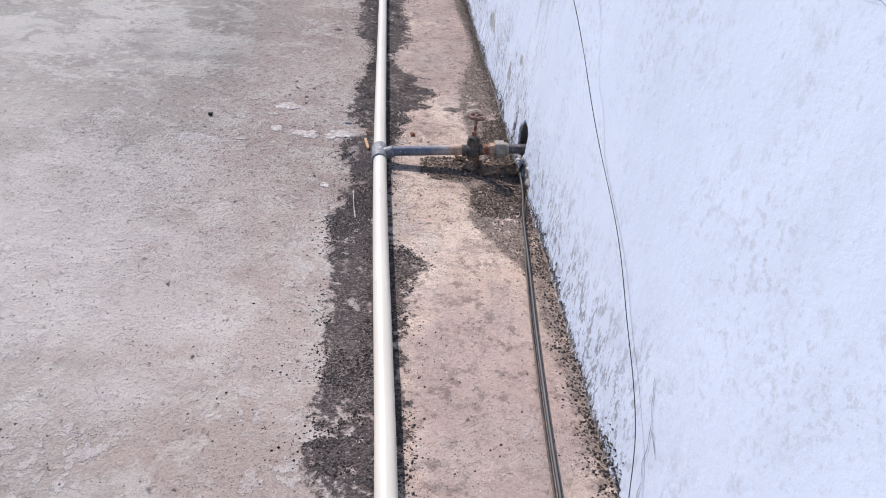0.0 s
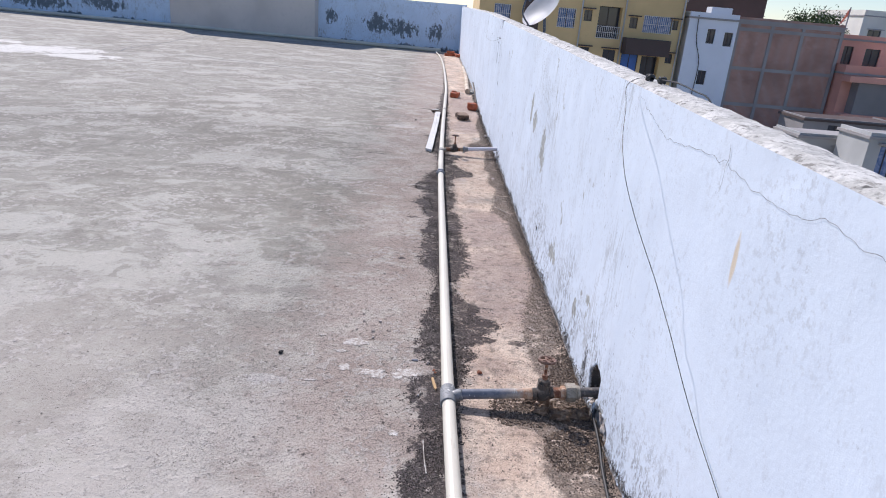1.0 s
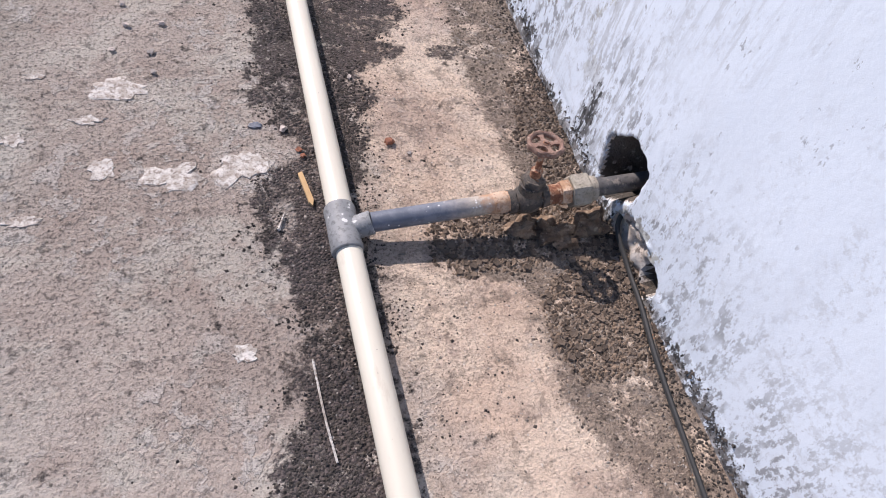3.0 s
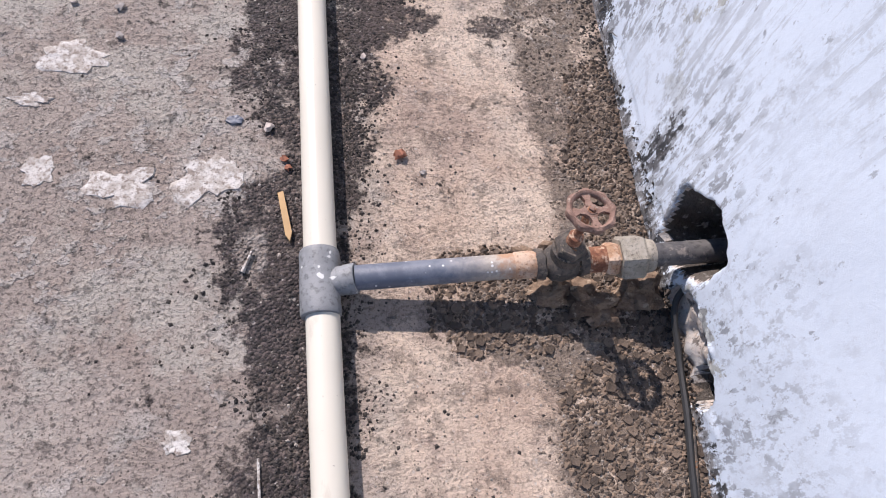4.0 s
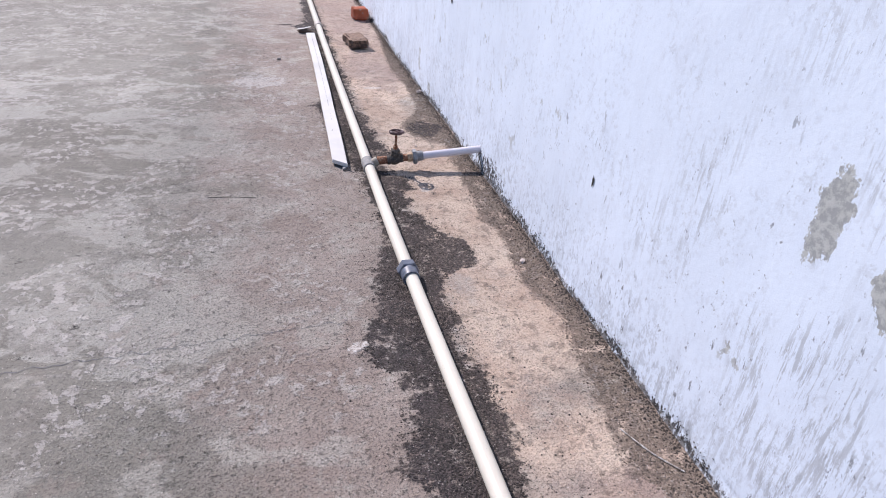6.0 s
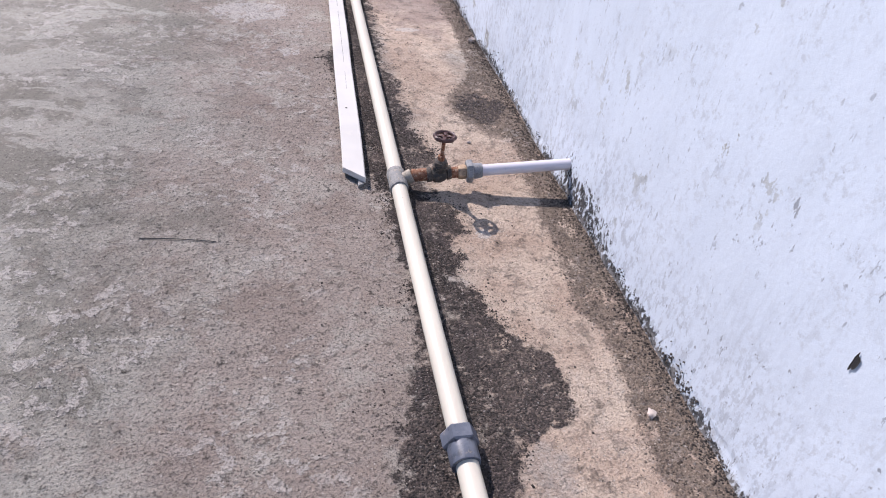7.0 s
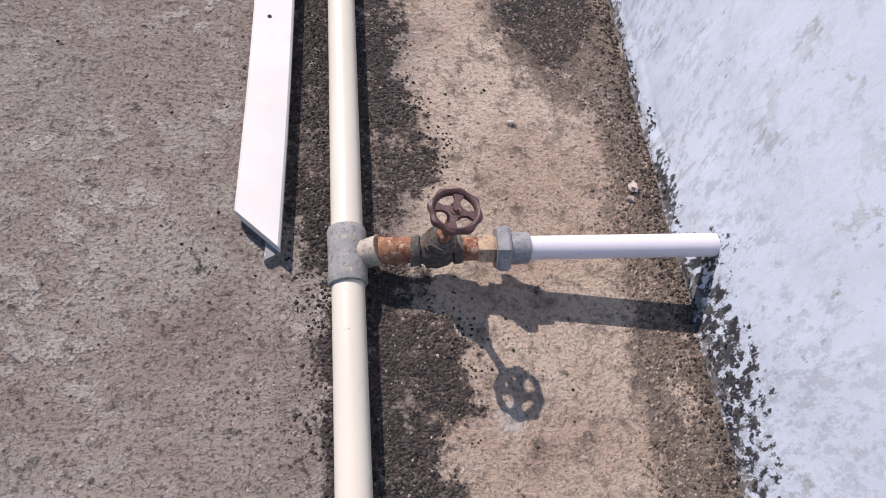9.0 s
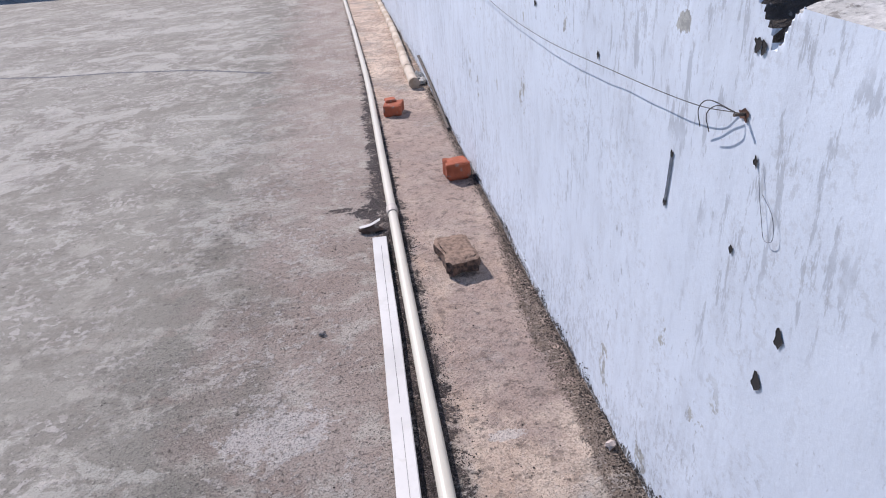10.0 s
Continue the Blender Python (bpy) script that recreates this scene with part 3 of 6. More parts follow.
M_RUBBLE = grimy("broken_plaster_rubble", (0.42, 0.40, 0.38), (0.55, 0.47, 0.40), (0.16, 0.135, 0.12), 0.02, 0.95, 0.0, 0.5, (0.60, 0.58, 0.56), 0.9)
# near-black of clods and screw head, and painted shade in small openings
M_DARK = plain("hole_shade_and_black_bits", (0.025, 0.024, 0.024), 0.95)
M_WIRE = plain("black_cable_sheath", (0.03, 0.03, 0.03), 0.55)
M_BRICK = plain("orange_fired_clay", (0.42, 0.115, 0.055), 0.92, vary=0.35, scale=18, bump=0.6, distance=0.006, fleck=(0.34, 0.2, 0.15))
M_BRICK_OLD = plain("sooty_old_brick", (0.14, 0.095, 0.07), 0.95, vary=0.5, scale=22, bump=0.8, distance=0.008, fleck=(0.30, 0.25, 0.2))


# ---- helpers for meshes ----
def link(name, bm, material, parent=None, label="", smooth=False):
    me = bpy.data.meshes.new(name)
    bm.to_mesh(me)
    bm.free()
    me.materials.append(material)
    if smooth:
        for p in me.polygons:
            p.use_smooth = True
        me.set_sharp_from_angle(angle=radians(40))
    ob = new(name, me)
    if parent:
        ob.parent = parent
    if label:
        ob["label"] = label
    return ob


def part(name, bm, material, parent, label="", smooth=False):
    return link(name, bm, material, parent, label, smooth)


def empty(name, label, category, group=""):
    ob = new(name)
    ob.empty_display_size = 0.05
    return tagged(ob, label, category, group)


def box(bm, x0, x1, y0, y1, z0, z1, m=None, bevel=0.0):
    r = bmesh.ops.create_cube(bm, size=1.0, matrix=(m or Matrix()) @ Matrix.Translation(((x0 + x1) / 2, (y0 + y1) / 2, (z0 + z1) / 2)) @ Matrix.Diagonal((x1 - x0, y1 - y0, z1 - z0, 1)))
    if bevel:
        es = list({e for v in r["verts"] for e in v.link_edges})
        bmesh.ops.bevel(bm, geom=es, offset=bevel, segments=2, affect="EDGES", profile=0.6)
    return bm


def tube(bm, path, radii, sides=16, caps=True):
    """A tube through the points of path; radii one number or one a point."""
    pts = [Vector(p) for p in path]
    radii = [radii] * len(pts) if isinstance(radii, (int, float)) else radii
    rings, side = [], None
    for i, p in enumerate(pts):
        j, k = max(i - 1, 0), min(i + 1, len(pts) - 1)
        while (pts[k] - pts[j]).length < 1e-6:
            j, k = max(j - 1, 0), min(k + 1, len(pts) - 1)
        d = (pts[k] - pts[j]).normalized()
        if side is None:
            side = d.cross(Vector((0, 0, 1)) if abs(d.z) < 0.9 else Vector((1, 0, 0))).normalized()
        side = (side - d * side.dot(d)).normalized()
        up = side.cross(d)
        rings.append([bm.verts.new(p + (side * math.cos(a) + up * math.sin(a)) * radii[i]) for a in (2 * math.pi * k / sides for k in range(sides))])
    for a, b in zip(rings, rings[1:]):
        for k in range(sides):
            bm.faces.new((a[k], a[(k + 1) % sides], b[(k + 1) % sides], b[k]))
    if caps:
        bm.faces.new(rings[0][::-1]), bm.faces.new(rings[-1])
    bmesh.ops.recalc_face_normals(bm, faces=bm.faces)
    return bm


def lathe(bm, path_axis, start, profile, sides=20):
    """Rings of (distance, radius) along an axis from start."""
    a = Vector(path_axis).normalized()
    return tube(bm, [Vector(start) + a * d for d, _ in profile], [r for _, r in profile], sides)


def bend(points, steps=8):
    """A smooth line through a few points."""
    p = [Vector(v) for v in points]
    p = [p[0] * 2 - p[1]] + p + [p[-1] * 2 - p[-2]]
    out = []
    for i in range(1, len(p) - 2):
        for k in range(steps):
            t = k / steps
            out.append(0.5 * (2 * p[i] + (p[i + 1] - p[i - 1]) * t + (2 * p[i - 1] - 5 * p[i] + 4 * p[i + 1] - p[i + 2]) * t * t + (3 * p[i] - p[i - 1] - 3 * p[i + 1] + p[i + 2]) * t ** 3))
    return out + [p[-2]]


def lump(bm, centre, size, seed, rough=0.3, cuts=2, m=None):
    """An uneven stone or clod."""
    r = bmesh.ops.create_icosphere(bm, subdivisions=cuts, radius=1.0)
    for v in r["verts"]:
        d = 1 + rough * noise.noise(v.co * 1.6 + Vector((seed * 7.1, seed * 3.3, seed)))
        v.co = Vector((v.co.x * size[0], v.co.y * size[1], v.co.z * size[2])) * d
        v.co = (m @ v.co if m else v.co) + Vector(centre)
    return bm


# ---- large structure ----
WALL_X = 0.505


def wall_x(y):
    """The inner face of the side parapet, which bows slightly outwards."""
    return WALL_X + 0.045 * max(0.0, min(1.0, (y - 9) / 4)) if y < 24 else WALL_X + 0.045


def wall_surface(y, z):
    """The uneven plaster of that face."""
    return wall_x(y) + 0.008 * noise.noise(Vector((y * 1.5, z * 1.5, 0))) + 0.0022 * noise.noise(Vector((y * 9, z * 9, 4)))


def wall_top(y):
    return 1.028 + 0.0252 * min(y, 10) + 0.0100 * max(0.0, y - 10)


def far_y(x):
    return 22.95 - 0.2 * x


def roof_floor():
    bm = bmesh.new()
    vs = [bm.verts.new(p) for p in ((0.63, -9, 0), (0.63, 22.9, 0), (-24, 27.9, 0), (-24, -9, 0))]
    bm.faces.new(vs)
    bmesh.ops.recalc_face_normals(bm, faces=bm.faces)
    ob = link("floor", bm, M_FLOOR)
    return tagged(ob, "weathered grey concrete roof floor with sandy strip and black mould", "floor", kind="structure")


FLOOR = roof_floor()


def parapet_side():
    ys = sorted(set([round(v, 4) for v in np.arange(-9, 1.0, 0.1)] + [round(v, 4) for v in np.arange(1.0, 9.0, 0.03)] + [round(v, 4) for v in np.arange(9.0, 23, 0.1)] + [round(v, 4) for v in np.arange(2.68, 2.86, 0.005)] + [round(v, 4) for v in np.arange(2.86, 3.04, 0.0032)] + [round(v, 4) for v in np.arange(7.74, 7.89, 0.005)]))
    zs = [round(v, 4) for v in np.arange(0, 0.04, 0.0065)] + [round(v, 4) for v in np.arange(0.0425, 0.205, 0.0036)] + [0.208, 0.216] + [round(v, 4) for v in np.arange(0.225, 0.30, 0.0125)] + [0.3 + 0.05 * k for k in range(1, 15)]
    cols = 24
    bm = bmesh.new()
    grid = []
    for y in ys:
        col = []
        top = wall_top(y) - 0.002
        for i in range(len(zs) + cols):
            z = zs[i] if i < len(zs) else 1.0 + (top - 1.0) * (i - len(zs) + 1) / cols
            p = Vector((wall_surface(y, z), y, z))
            # rounded, eroded foot
            if z < 0.05:
                p.x -= 0.005 * (1 - z / 0.05) ** 2 * (0.6 + noise.noise(Vector((y * 9, 0, 9)))) + 0.004 * noise.noise(Vector((y * 40, z * 40, 9)))
            # broken hole round the branch pipe, and a smaller one below it
            w = 0.018 * noise.noise(Vector((y * 15, z * 15, 2))) + 0.006 * noise.noise(Vector((y * 60, z * 60, 5)))
            for cy, cz, ry, rz, deep in ((2.940, 0.105, 0.072, 0.080, 0.108), (2.755, 0.030, 0.032, 0.036, 0.09)):
                d = math.hypot((y - cy) / ry, (z - cz) / rz) + w / 0.06
                if d < 1.0:
                    q = min(1.0, (1.0 - d) * (1.5 if y > cy else 2.0))
                    p.x += deep * q * q * (3 - 2 * q) + 0.006 * q * noise.noise(Vector((y * 35, z * 35, 3)))
            # plaster knocked off between and under the two holes
            k = math.hypot((y - 2.83) / 0.075, (z - 0.01) / 0.075) + 0.5 * noise.noise(Vector((y * 30, z * 30, 6)))
            if k < 1.0:
                p.x += 0.012 * min(1.0, (1 - k) * 4) + 0.010 * noise.noise(Vector((y * 45, z * 45, 8)))
            # notch broken out of the top edge
            k = abs(y - 7.80) / 0.045 + (top - z) / 0.055 + 0.35 * noise.noise(Vector((y * 45, z * 45, 1)))
            if z > top - 0.08 and k < 1.0:
                p.x += 0.10 * min(1.0, (1 - k) * 3)
            col.append(bm.verts.new(p))
        grid.append(col)
    for a, b in zip(grid, grid[1:]):
        for i in range(len(a) - 1):
            bm.faces.new((a[i], a[i + 1], b[i + 1], b[i]))
    # outer face and ends
    far = [(bm.verts.new((wall_x(y) + 0.125, y, -0.4)), bm.verts.new((wall_x(y) + 0.125, y, wall_top(y) - 0.02))) for y in ys]
    for a, b in zip(far, far[1:]):
        bm.faces.new((a[0], b[0], b[1], a[1]))
    bmesh.ops.recalc_face_normals(bm, faces=bm.faces)
    for f in bm.faces:
        c = f.calc_center_median()
        if c.x < wall_x(c.y) + 0.122 and 0 < c.z < 1.3 and f.calc_area() < 0.01:
            gap = c.x - wall_surface(c.y, c.z)
            # recessed faces get the core colour with the hole's shade painted in
            if gap > (0.007 if math.hypot((c.y - 2.945) / 0.085, (c.z - 0.115) / 0.090) < 1 else 0.006 if c.y > 7.7 else 0.022):
                f.material_index = 1
            elif gap > 0.0035 and c.y < 3.2 and c.z < 0.12:
                f.material_index = 2
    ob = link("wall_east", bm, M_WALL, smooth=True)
    ob.data.materials.append(M_CORE_SHADE)
    ob.data.materials.append(M_RUBBLE)
    tagged(ob, "blue-white limewashed parapet wall with flaking paint and mould streaks", "wall", kind="structure")
    # mortar coping, uneven and rounded
    bm = bmesh.new()
    rows = []
    for y in ys:
        gap = min(1.0, 2 * max(0.0, 1 - abs(y - 7.80) / 0.045 + 0.3 * noise.noise(Vector((y * 40, 3, 3)))))
        top, x0, face = wall_top(y) - 0.03 * gap, wall_x(y), wall_surface(y, wall_top(y) - 0.02) + 0.085 * gap
        e = [noise.noise(Vector((y * 4, k * 3.7, 8))) + 0.8 * noise.noise(Vector((y * 17, k * 5.1, 3))) for k in range(7)]
        row = [(face + 0.006, top - 0.030 + 0.006 * e[1]), (face + 0.0005 + 0.0015 * e[2], top - 0.006 + 0.005 * e[3]), (x0 + 0.025, top + 0.004 + 0.006 * e[4]),
               (x0 + 0.055, top + 0.006 + 0.006 * e[5]), (x0 + 0.095, top + 0.005 + 0.006 * e[6]), (x0 + 0.122, top - 0.002 + 0.006 * e[2]), (x0 + 0.132, top - 0.02), (x0 + 0.131, top - 0.06)]
        rows.append([bm.verts.new((max(x, face + 0.0012 * k), y, z)) for k, (x, z) in enumerate(row)])
    for a, b in zip(rows, rows[1:]):
        for i in range(len(a) - 1):
            bm.faces.new((a[i], a[i + 1], b[i + 1], b[i]))
    bmesh.ops.recalc_face_normals(bm, faces=bm.faces)
    part("coping", bm, M_COPING, ob, "cracked lime mortar coping", True)
    return ob


EAST = parapet_side()


def far_walls():
    d = Vector((-1, 0.2, 0)).normalized()
    turn = Matrix.Translation((0.55, far_y(0.55), 0)) @ Matrix.Rotation(math.atan2(d.y, d.x) - math.pi, 4, "Z")
    # in the turned frame the wall runs from x = 0 towards minus x
    def wall(name, x0, x1, y0, y1, z1, mat, label):
        bm = bmesh.new()
        box(bm, x0, x1, y0, y1, -0.3, z1, None, 0.01)
        ob = link(name, bm, mat)
        ob.matrix_world = turn
        return tagged(ob, label, "wall", kind="structure")
    wall("wall_north", -4.72, 0.12, 0.0, 0.25, 1.46, M_FARWALL, "blue limewashed far parapet with black soot patches")
    wall("wall_stair_block", -9.85, -4.725, -0.28, 3.0, 3.2, M_BEIGE, "plain beige plastered stair block on the roof")
    wall("wall_north_west", -25.0, -9.855, 0.0, 0.25, 1.9, M_FARWALL, "blue limewashed parapet with sooty stains at its foot")
    bm = bmesh.new()
    tube(bm, [(-25 + 0.5 * k, -0.42 - 0.012 * math.sin(k * 1.3), 0.06) for k in range(50)], 0.058, 10)
    ob = link("base_pipe", bm, M_PIPE, smooth=True)
    ob.matrix_world = turn
    tagged(ob, "ivory plastic pipe lying along the far wall's foot", "pipe")
    return turn


M_BEIGE = plain("beige_plaster", (0.72, 0.63, 0.56), 0.9, vary=0.12, scale=2.0, bump=0.2, distance=0.01)
FAR = far_walls()
for nm, (x0, x1, y0, y1) in {"wall_west": (-24.3, -24.0, -9, 28.2), "wall_south": (-24.0, 0.8, -9.3, -9.0)}.items():
    bm = bmesh.new()
    box(bm, x0, x1, y0, y1, -0.3, 1.1)
    tagged(link(nm, bm, M_FARWALL), "blue limewashed roof parapet", "wall", kind="structure")

bm = bmesh.new()
box(bm, -24.3, 0.62, -9.3, 22.8, -12.0, -0.45)
tagged(link("wall_lower_storeys", bm, M_BEIGE), "plastered storeys of the building under the roof", "building", kind="structure")


def pipe_x(y):
    """The main pipe's line in plan: nearly straight, then a slow bend away from the wall."""
    marks = ((-9, 0.06), (1.4, 0.05), (2.0, 0.028), (2.5, 0.012), (2.95, 0.003), (4.5, -0.008), (6.3, -0.022), (7.2, -0.012), (8.6, 0.008), (9.9, 0.032), (12.2, 0.078), (14.5, 0.075), (17.0, 0.055), (19.5, -0.0), (21.2, -0.085), (22.0, -0.16))
    return float(np.interp(y, [a for a, _ in marks], [b for _, b in marks]))


def main_pipe():
    pts = [(sum(pipe_x(y + d) for d in (-0.5, -0.25, 0, 0.25, 0.5)) / 5, y, 0.026) for y in np.arange(-6, 22.3, 0.25)]
    thing = empty("water_pipe", "long ivory plastic water pipe lying on the roof floor", "pipe")
    part("tube", tube(bmesh.new(), pts, 0.0225, 24), M_PIPE, thing, "", True)
    return thing


PIPE = main_pipe()


# ---- fittings on the pipe ----
def tee(y, half, x_end, z_end, label, mat, socket_mat):
    """A plastic tee slipped over the main pipe, with its branch socket towards the wall."""
    x = pipe_x(y)
    bm = bmesh.new()
    tube(bm, [(pipe_x(y - half), y - half, 0.027), (pipe_x(y - half), y - half + 0.001, 0.027), (pipe_x(y - half), y - half + 0.006, 0.027), (x, y - half + 0.02, 0.027), (x, y + half - 0.02, 0.027), (x, y + half - 0.006, 0.027), (x, y + half - 0.001, 0.027), (x, y + half, 0.027)],
         [0.0232, 0.0262, 0.0276, 0.0268, 0.0268, 0.0276, 0.0262, 0.0232], 24)
    thing = empty("pipe_tee", label, "pipe fitting", "tees on the water pipe")
    thing.location = (x, y, 0)
    body = part("body", bm, mat, thing, "", True)
    bm = bmesh.new()
    a, b = Vector((x + 0.012, y, 0.028)), Vector((x_end, y + 0.001, z_end))
    d = (b - a)
    tube(bm, [a, a + d * 0.55, a + d * 0.6, a + d * 0.95, b, b], [0.0200, 0.0200, 0.0206, 0.0208, 0.0200, 0.015], 20)
    sock = part("branch_socket", bm, socket_mat, thing, "", True)
    for o in (body, sock):
        o.matrix_parent_inverse = Matrix.Translation((-x, -y, 0))
    return thing


def hex_ring(bm, a, b, r, chamfer=0.004):
    """A hexagonal nut between two points."""
    a, b = Vector(a), Vector(b)
    d = (b - a).normalized()
    return tube(bm, [a, a, a + d * chamfer, b - d * chamfer, b, b], [r * 0.6, r * 0.9, r, r, r * 0.9, r * 0.6], 6)


def hand_wheel(r, lobes=8):
    """A cast hand wheel: lobed rim, web with four oval openings, hub and spindle nut, in its own frame."""
    bm = bmesh.new()
    n = 48
    prof = [(0.74, -0.06), (0.74, 0.06), (0.79, 0.15), (0.88, 0.19), (0.96, 0.14), (1.0, 0.0), (0.96, -0.14), (0.88, -0.19), (0.79, -0.15)]
    rings = []
    for k in range(n):
        a = 2 * math.pi * k / n
        wob = 1 + 0.05 * math.cos(lobes * a)
        rings.append([bm.verts.new((r * q * (wob if q > 0.9 else 1) * math.cos(a), r * q * (wob if q > 0.9 else 1) * math.sin(a), r * h)) for q, h in prof])
    for k in range(n):
        a, b = rings[k], rings[(k + 1) % n]
        for i in range(len(prof)):
            bm.faces.new((a[i], b[i], b[(i + 1) % len(prof)], a[(i + 1) % len(prof)]))
    for k in range(4):
        m = Matrix.Rotation(math.pi / 4 + k * math.pi / 2, 4, "Z")
        v = [m @ Vector((x * r, y * r, z * r)) for z in (-0.09, 0.07) for x, y in ((0.15, -0.20), (0.48, -0.10), (0.80, -0.24), (0.80, 0.24), (0.48, 0.10), (0.15, 0.20))]
        v = [bm.verts.new(p) for p in v]
        bm.faces.new(v[:6][::-1]), bm.faces.new(v[6:])
        for i in range(6):
            bm.faces.new((v[i], v[(i + 1) % 6], v[6 + (i + 1) % 6], v[6 + i]))
    lathe(bm, (0, 0, 1), (0, 0, -0.14 * r), [(0, 0.20 * r), (0, 0.32 * r), (0.22 * r, 0.32 * r), (0.26 * r, 0.22 * r), (0.20 * r, 0.12 * r)], 20)
    box(bm, -0.09 * r, 0.09 * r, -0.09 * r, 0.09 * r, 0.05 * r, 0.22 * r)
    bmesh.ops.recalc_face_normals(bm, faces=bm.faces)
    return bm


def gate_valve(at, top, wheel_mat, body_mat, label, tilt, r):
    """A small gate valve: body along the branch, hexagonal bonnet, spindle and hand wheel."""
    x, y, z = at
    thing = empty("gate_valve", label, "valve", "gate valves")
    bm = bmesh.new()
    lathe(bm, (1, 0, 0.16), (x - 0.036, y, z - 0.006), [(0, 0.014), (0, 0.021), (0.012, 0.022), (0.014, 0.018), (0.022, 0.024), (0.036, 0.027), (0.050, 0.024), (0.058, 0.018), (0.060, 0.022), (0.072, 0.021), (0.072, 0.014)], 20)
    for v in bm.verts:
        v.co += Vector((1, 1, 1)) * 0.0025 * noise.noise(v.co * 90)
    part("body", bm, body_mat, thing, "", True)
    up = (Vector(top) - Vector((x, y, z))).normalized()
    bm = bmesh.new()
    lathe(bm, up, (x, y, z), [(0.005, 0.021), (0.030, 0.0215), (0.034, 0.023), (0.036, 0.018), (0.048, 0.0165), (0.052, 0.012)], 20)
    b = Vector((x, y, z)) + up * 0.034
    hex_ring(bm, b, b + up * 0.014, 0.0225, 0.003)
    part("bonnet", bm, body_mat, thing, "", True)
    bm = bmesh.new()
    length = (Vector(top) - Vector((x, y, z))).length
    lathe(bm, up, (x, y, z), [(0.045, 0.010), (0.066, 0.010), (0.068, 0.0055), (length + 0.004, 0.0055)], 12)
    part("spindle", bm, M_RUST, thing, "", True)
    bm = hand_wheel(r)
    bmesh.ops.transform(bm, matrix=Matrix.Translation(top) @ tilt, verts=bm.verts)
    part("hand_wheel", bm, wheel_mat, thing, "scalloped cast hand wheel with four openings", True)
    return thing


def straight(name, a, b, r, mat, label, category="pipe", sides=20):
    bm = tube(bmesh.new(), [a, a, b, b], [r * 0.8, r, r, r * 0.8], sides)
    return tagged(link(name, bm, mat, smooth=True), label, category)


def between(a, b, t):
    return Vector(a).lerp(Vector(b), t)


# first branch, near the broken hole in the wall
TEE_A = tee(2.925, 0.047, 0.052, 0.040, "grey moulded plastic tee with paint specks on the ivory pipe", M_TEE, M_TEE)
A0, A1 = Vector((0.050, 2.926, 0.040)), Vector((0.62, 2.930, 0.092))
a_at = lambda x: between(A0, A1, (x - A0.x) / (A1.x - A0.x))
straight("branch_pipe", a_at(0.050), a_at(0.286), 0.0172, M_BRANCH, "blue-grey branch pipe, cream crusted towards the corroded valve")
bm = lathe(bmesh.new(), A1 - A0, a_at(0.262), [(0, 0.0176), (0.002, 0.0188), (0.020, 0.0192), (0.030, 0.0180), (0.036, 0.016)], 20)
tagged(link("pipe_end_socket", bm, M_RUST_PALE, smooth=True), "orange rust-stained end of the grey branch pipe", "pipe fitting")
gate_valve(tuple(a_at(0.328)), (0.331, 2.944, 0.184), M_WHEEL_OLD, M_VALVE, "corroded gate valve with a faded red hand wheel", Matrix.Rotation(radians(-7), 4, "X") @ Matrix.Rotation(radians(50), 4, "Z"), 0.0315)


def union(at, x0, x1, hexes, collar, nipple, label):
    thing = empty("pipe_union", label, "pipe fitting", "unions behind the valves")
    d = (at(x1) - at(x0)).normalized()
    (n0, n1, nr, nm) = nipple
    part("nipple", tube(bmesh.new(), [at(n0), at(n0), at(n1), at(n1)], [nr * 0.7, nr, nr, nr * 0.7], 20), nm, thing, "rusty threaded nipple", True)
    for h0, h1, r, m in hexes:
        part("hex_nut", hex_ring(bmesh.new(), at(h0), at(h1), r), m, thing)
    (c0, c1, cr, cm) = collar
    part("collar", tube(bmesh.new(), [at(c0), at(c0), at(c0 + 0.006), at(c1 - 0.004), at(c1), at(c1)], [cr * 0.6, cr, cr * 1.05, cr, cr * 0.95, cr * 0.6], 20), cm, thing, "", True)
    return thing


union(a_at, 0.36, 0.46, [(0.388, 0.406, 0.0240, M_RUST_PALE), (0.406, 0.441, 0.0320, M_UNION_OLD)], (0.441, 0.455, 0.0230, M_UNION_OLD), (0.356, 0.392, 0.0180, M_RUST), "dirty brass union with large hexagonal nut")
M_STUB = grimy("dusty_dark_stub", (0.075, 0.072, 0.075), (0.115, 0.108, 0.105), (0.25, 0.22, 0.195), 0.014, 0.6, 0.0, 0.4, (0.50, 0.48, 0.45), 0.3)
straight("wall_pipe", a_at(0.450), a_at(0.66), 0.0165, M_STUB, "dark grey pipe stub that enters the wall hole")

# second branch, with the white stub
TEE_B = tee(7.098, 0.043, 0.030, 0.046, "grey cemented plastic tee smeared with dry solvent", M_TEE_DUSTY, M_SOCKET_DUSTY)
B0, B1 = Vector((0.020, 7.099, 0.044)), Vector((0.56, 7.074, 0.096))
b_at = lambda x: between(B0, B1, (x - B0.x) / (B1.x - B0.x))
bm = lathe(bmesh.new(), B1 - B0, b_at(0.028), [(0, 0.012), (0, 0.0180), (0.003, 0.0195), (0.012, 0.0185), (0.045, 0.0185), (0.052, 0.0165)], 20)
tagged(link("rusty_nipple", bm, M_RUST, smooth=True), "flaking rusty iron nipple beside the tee", "pipe fitting")
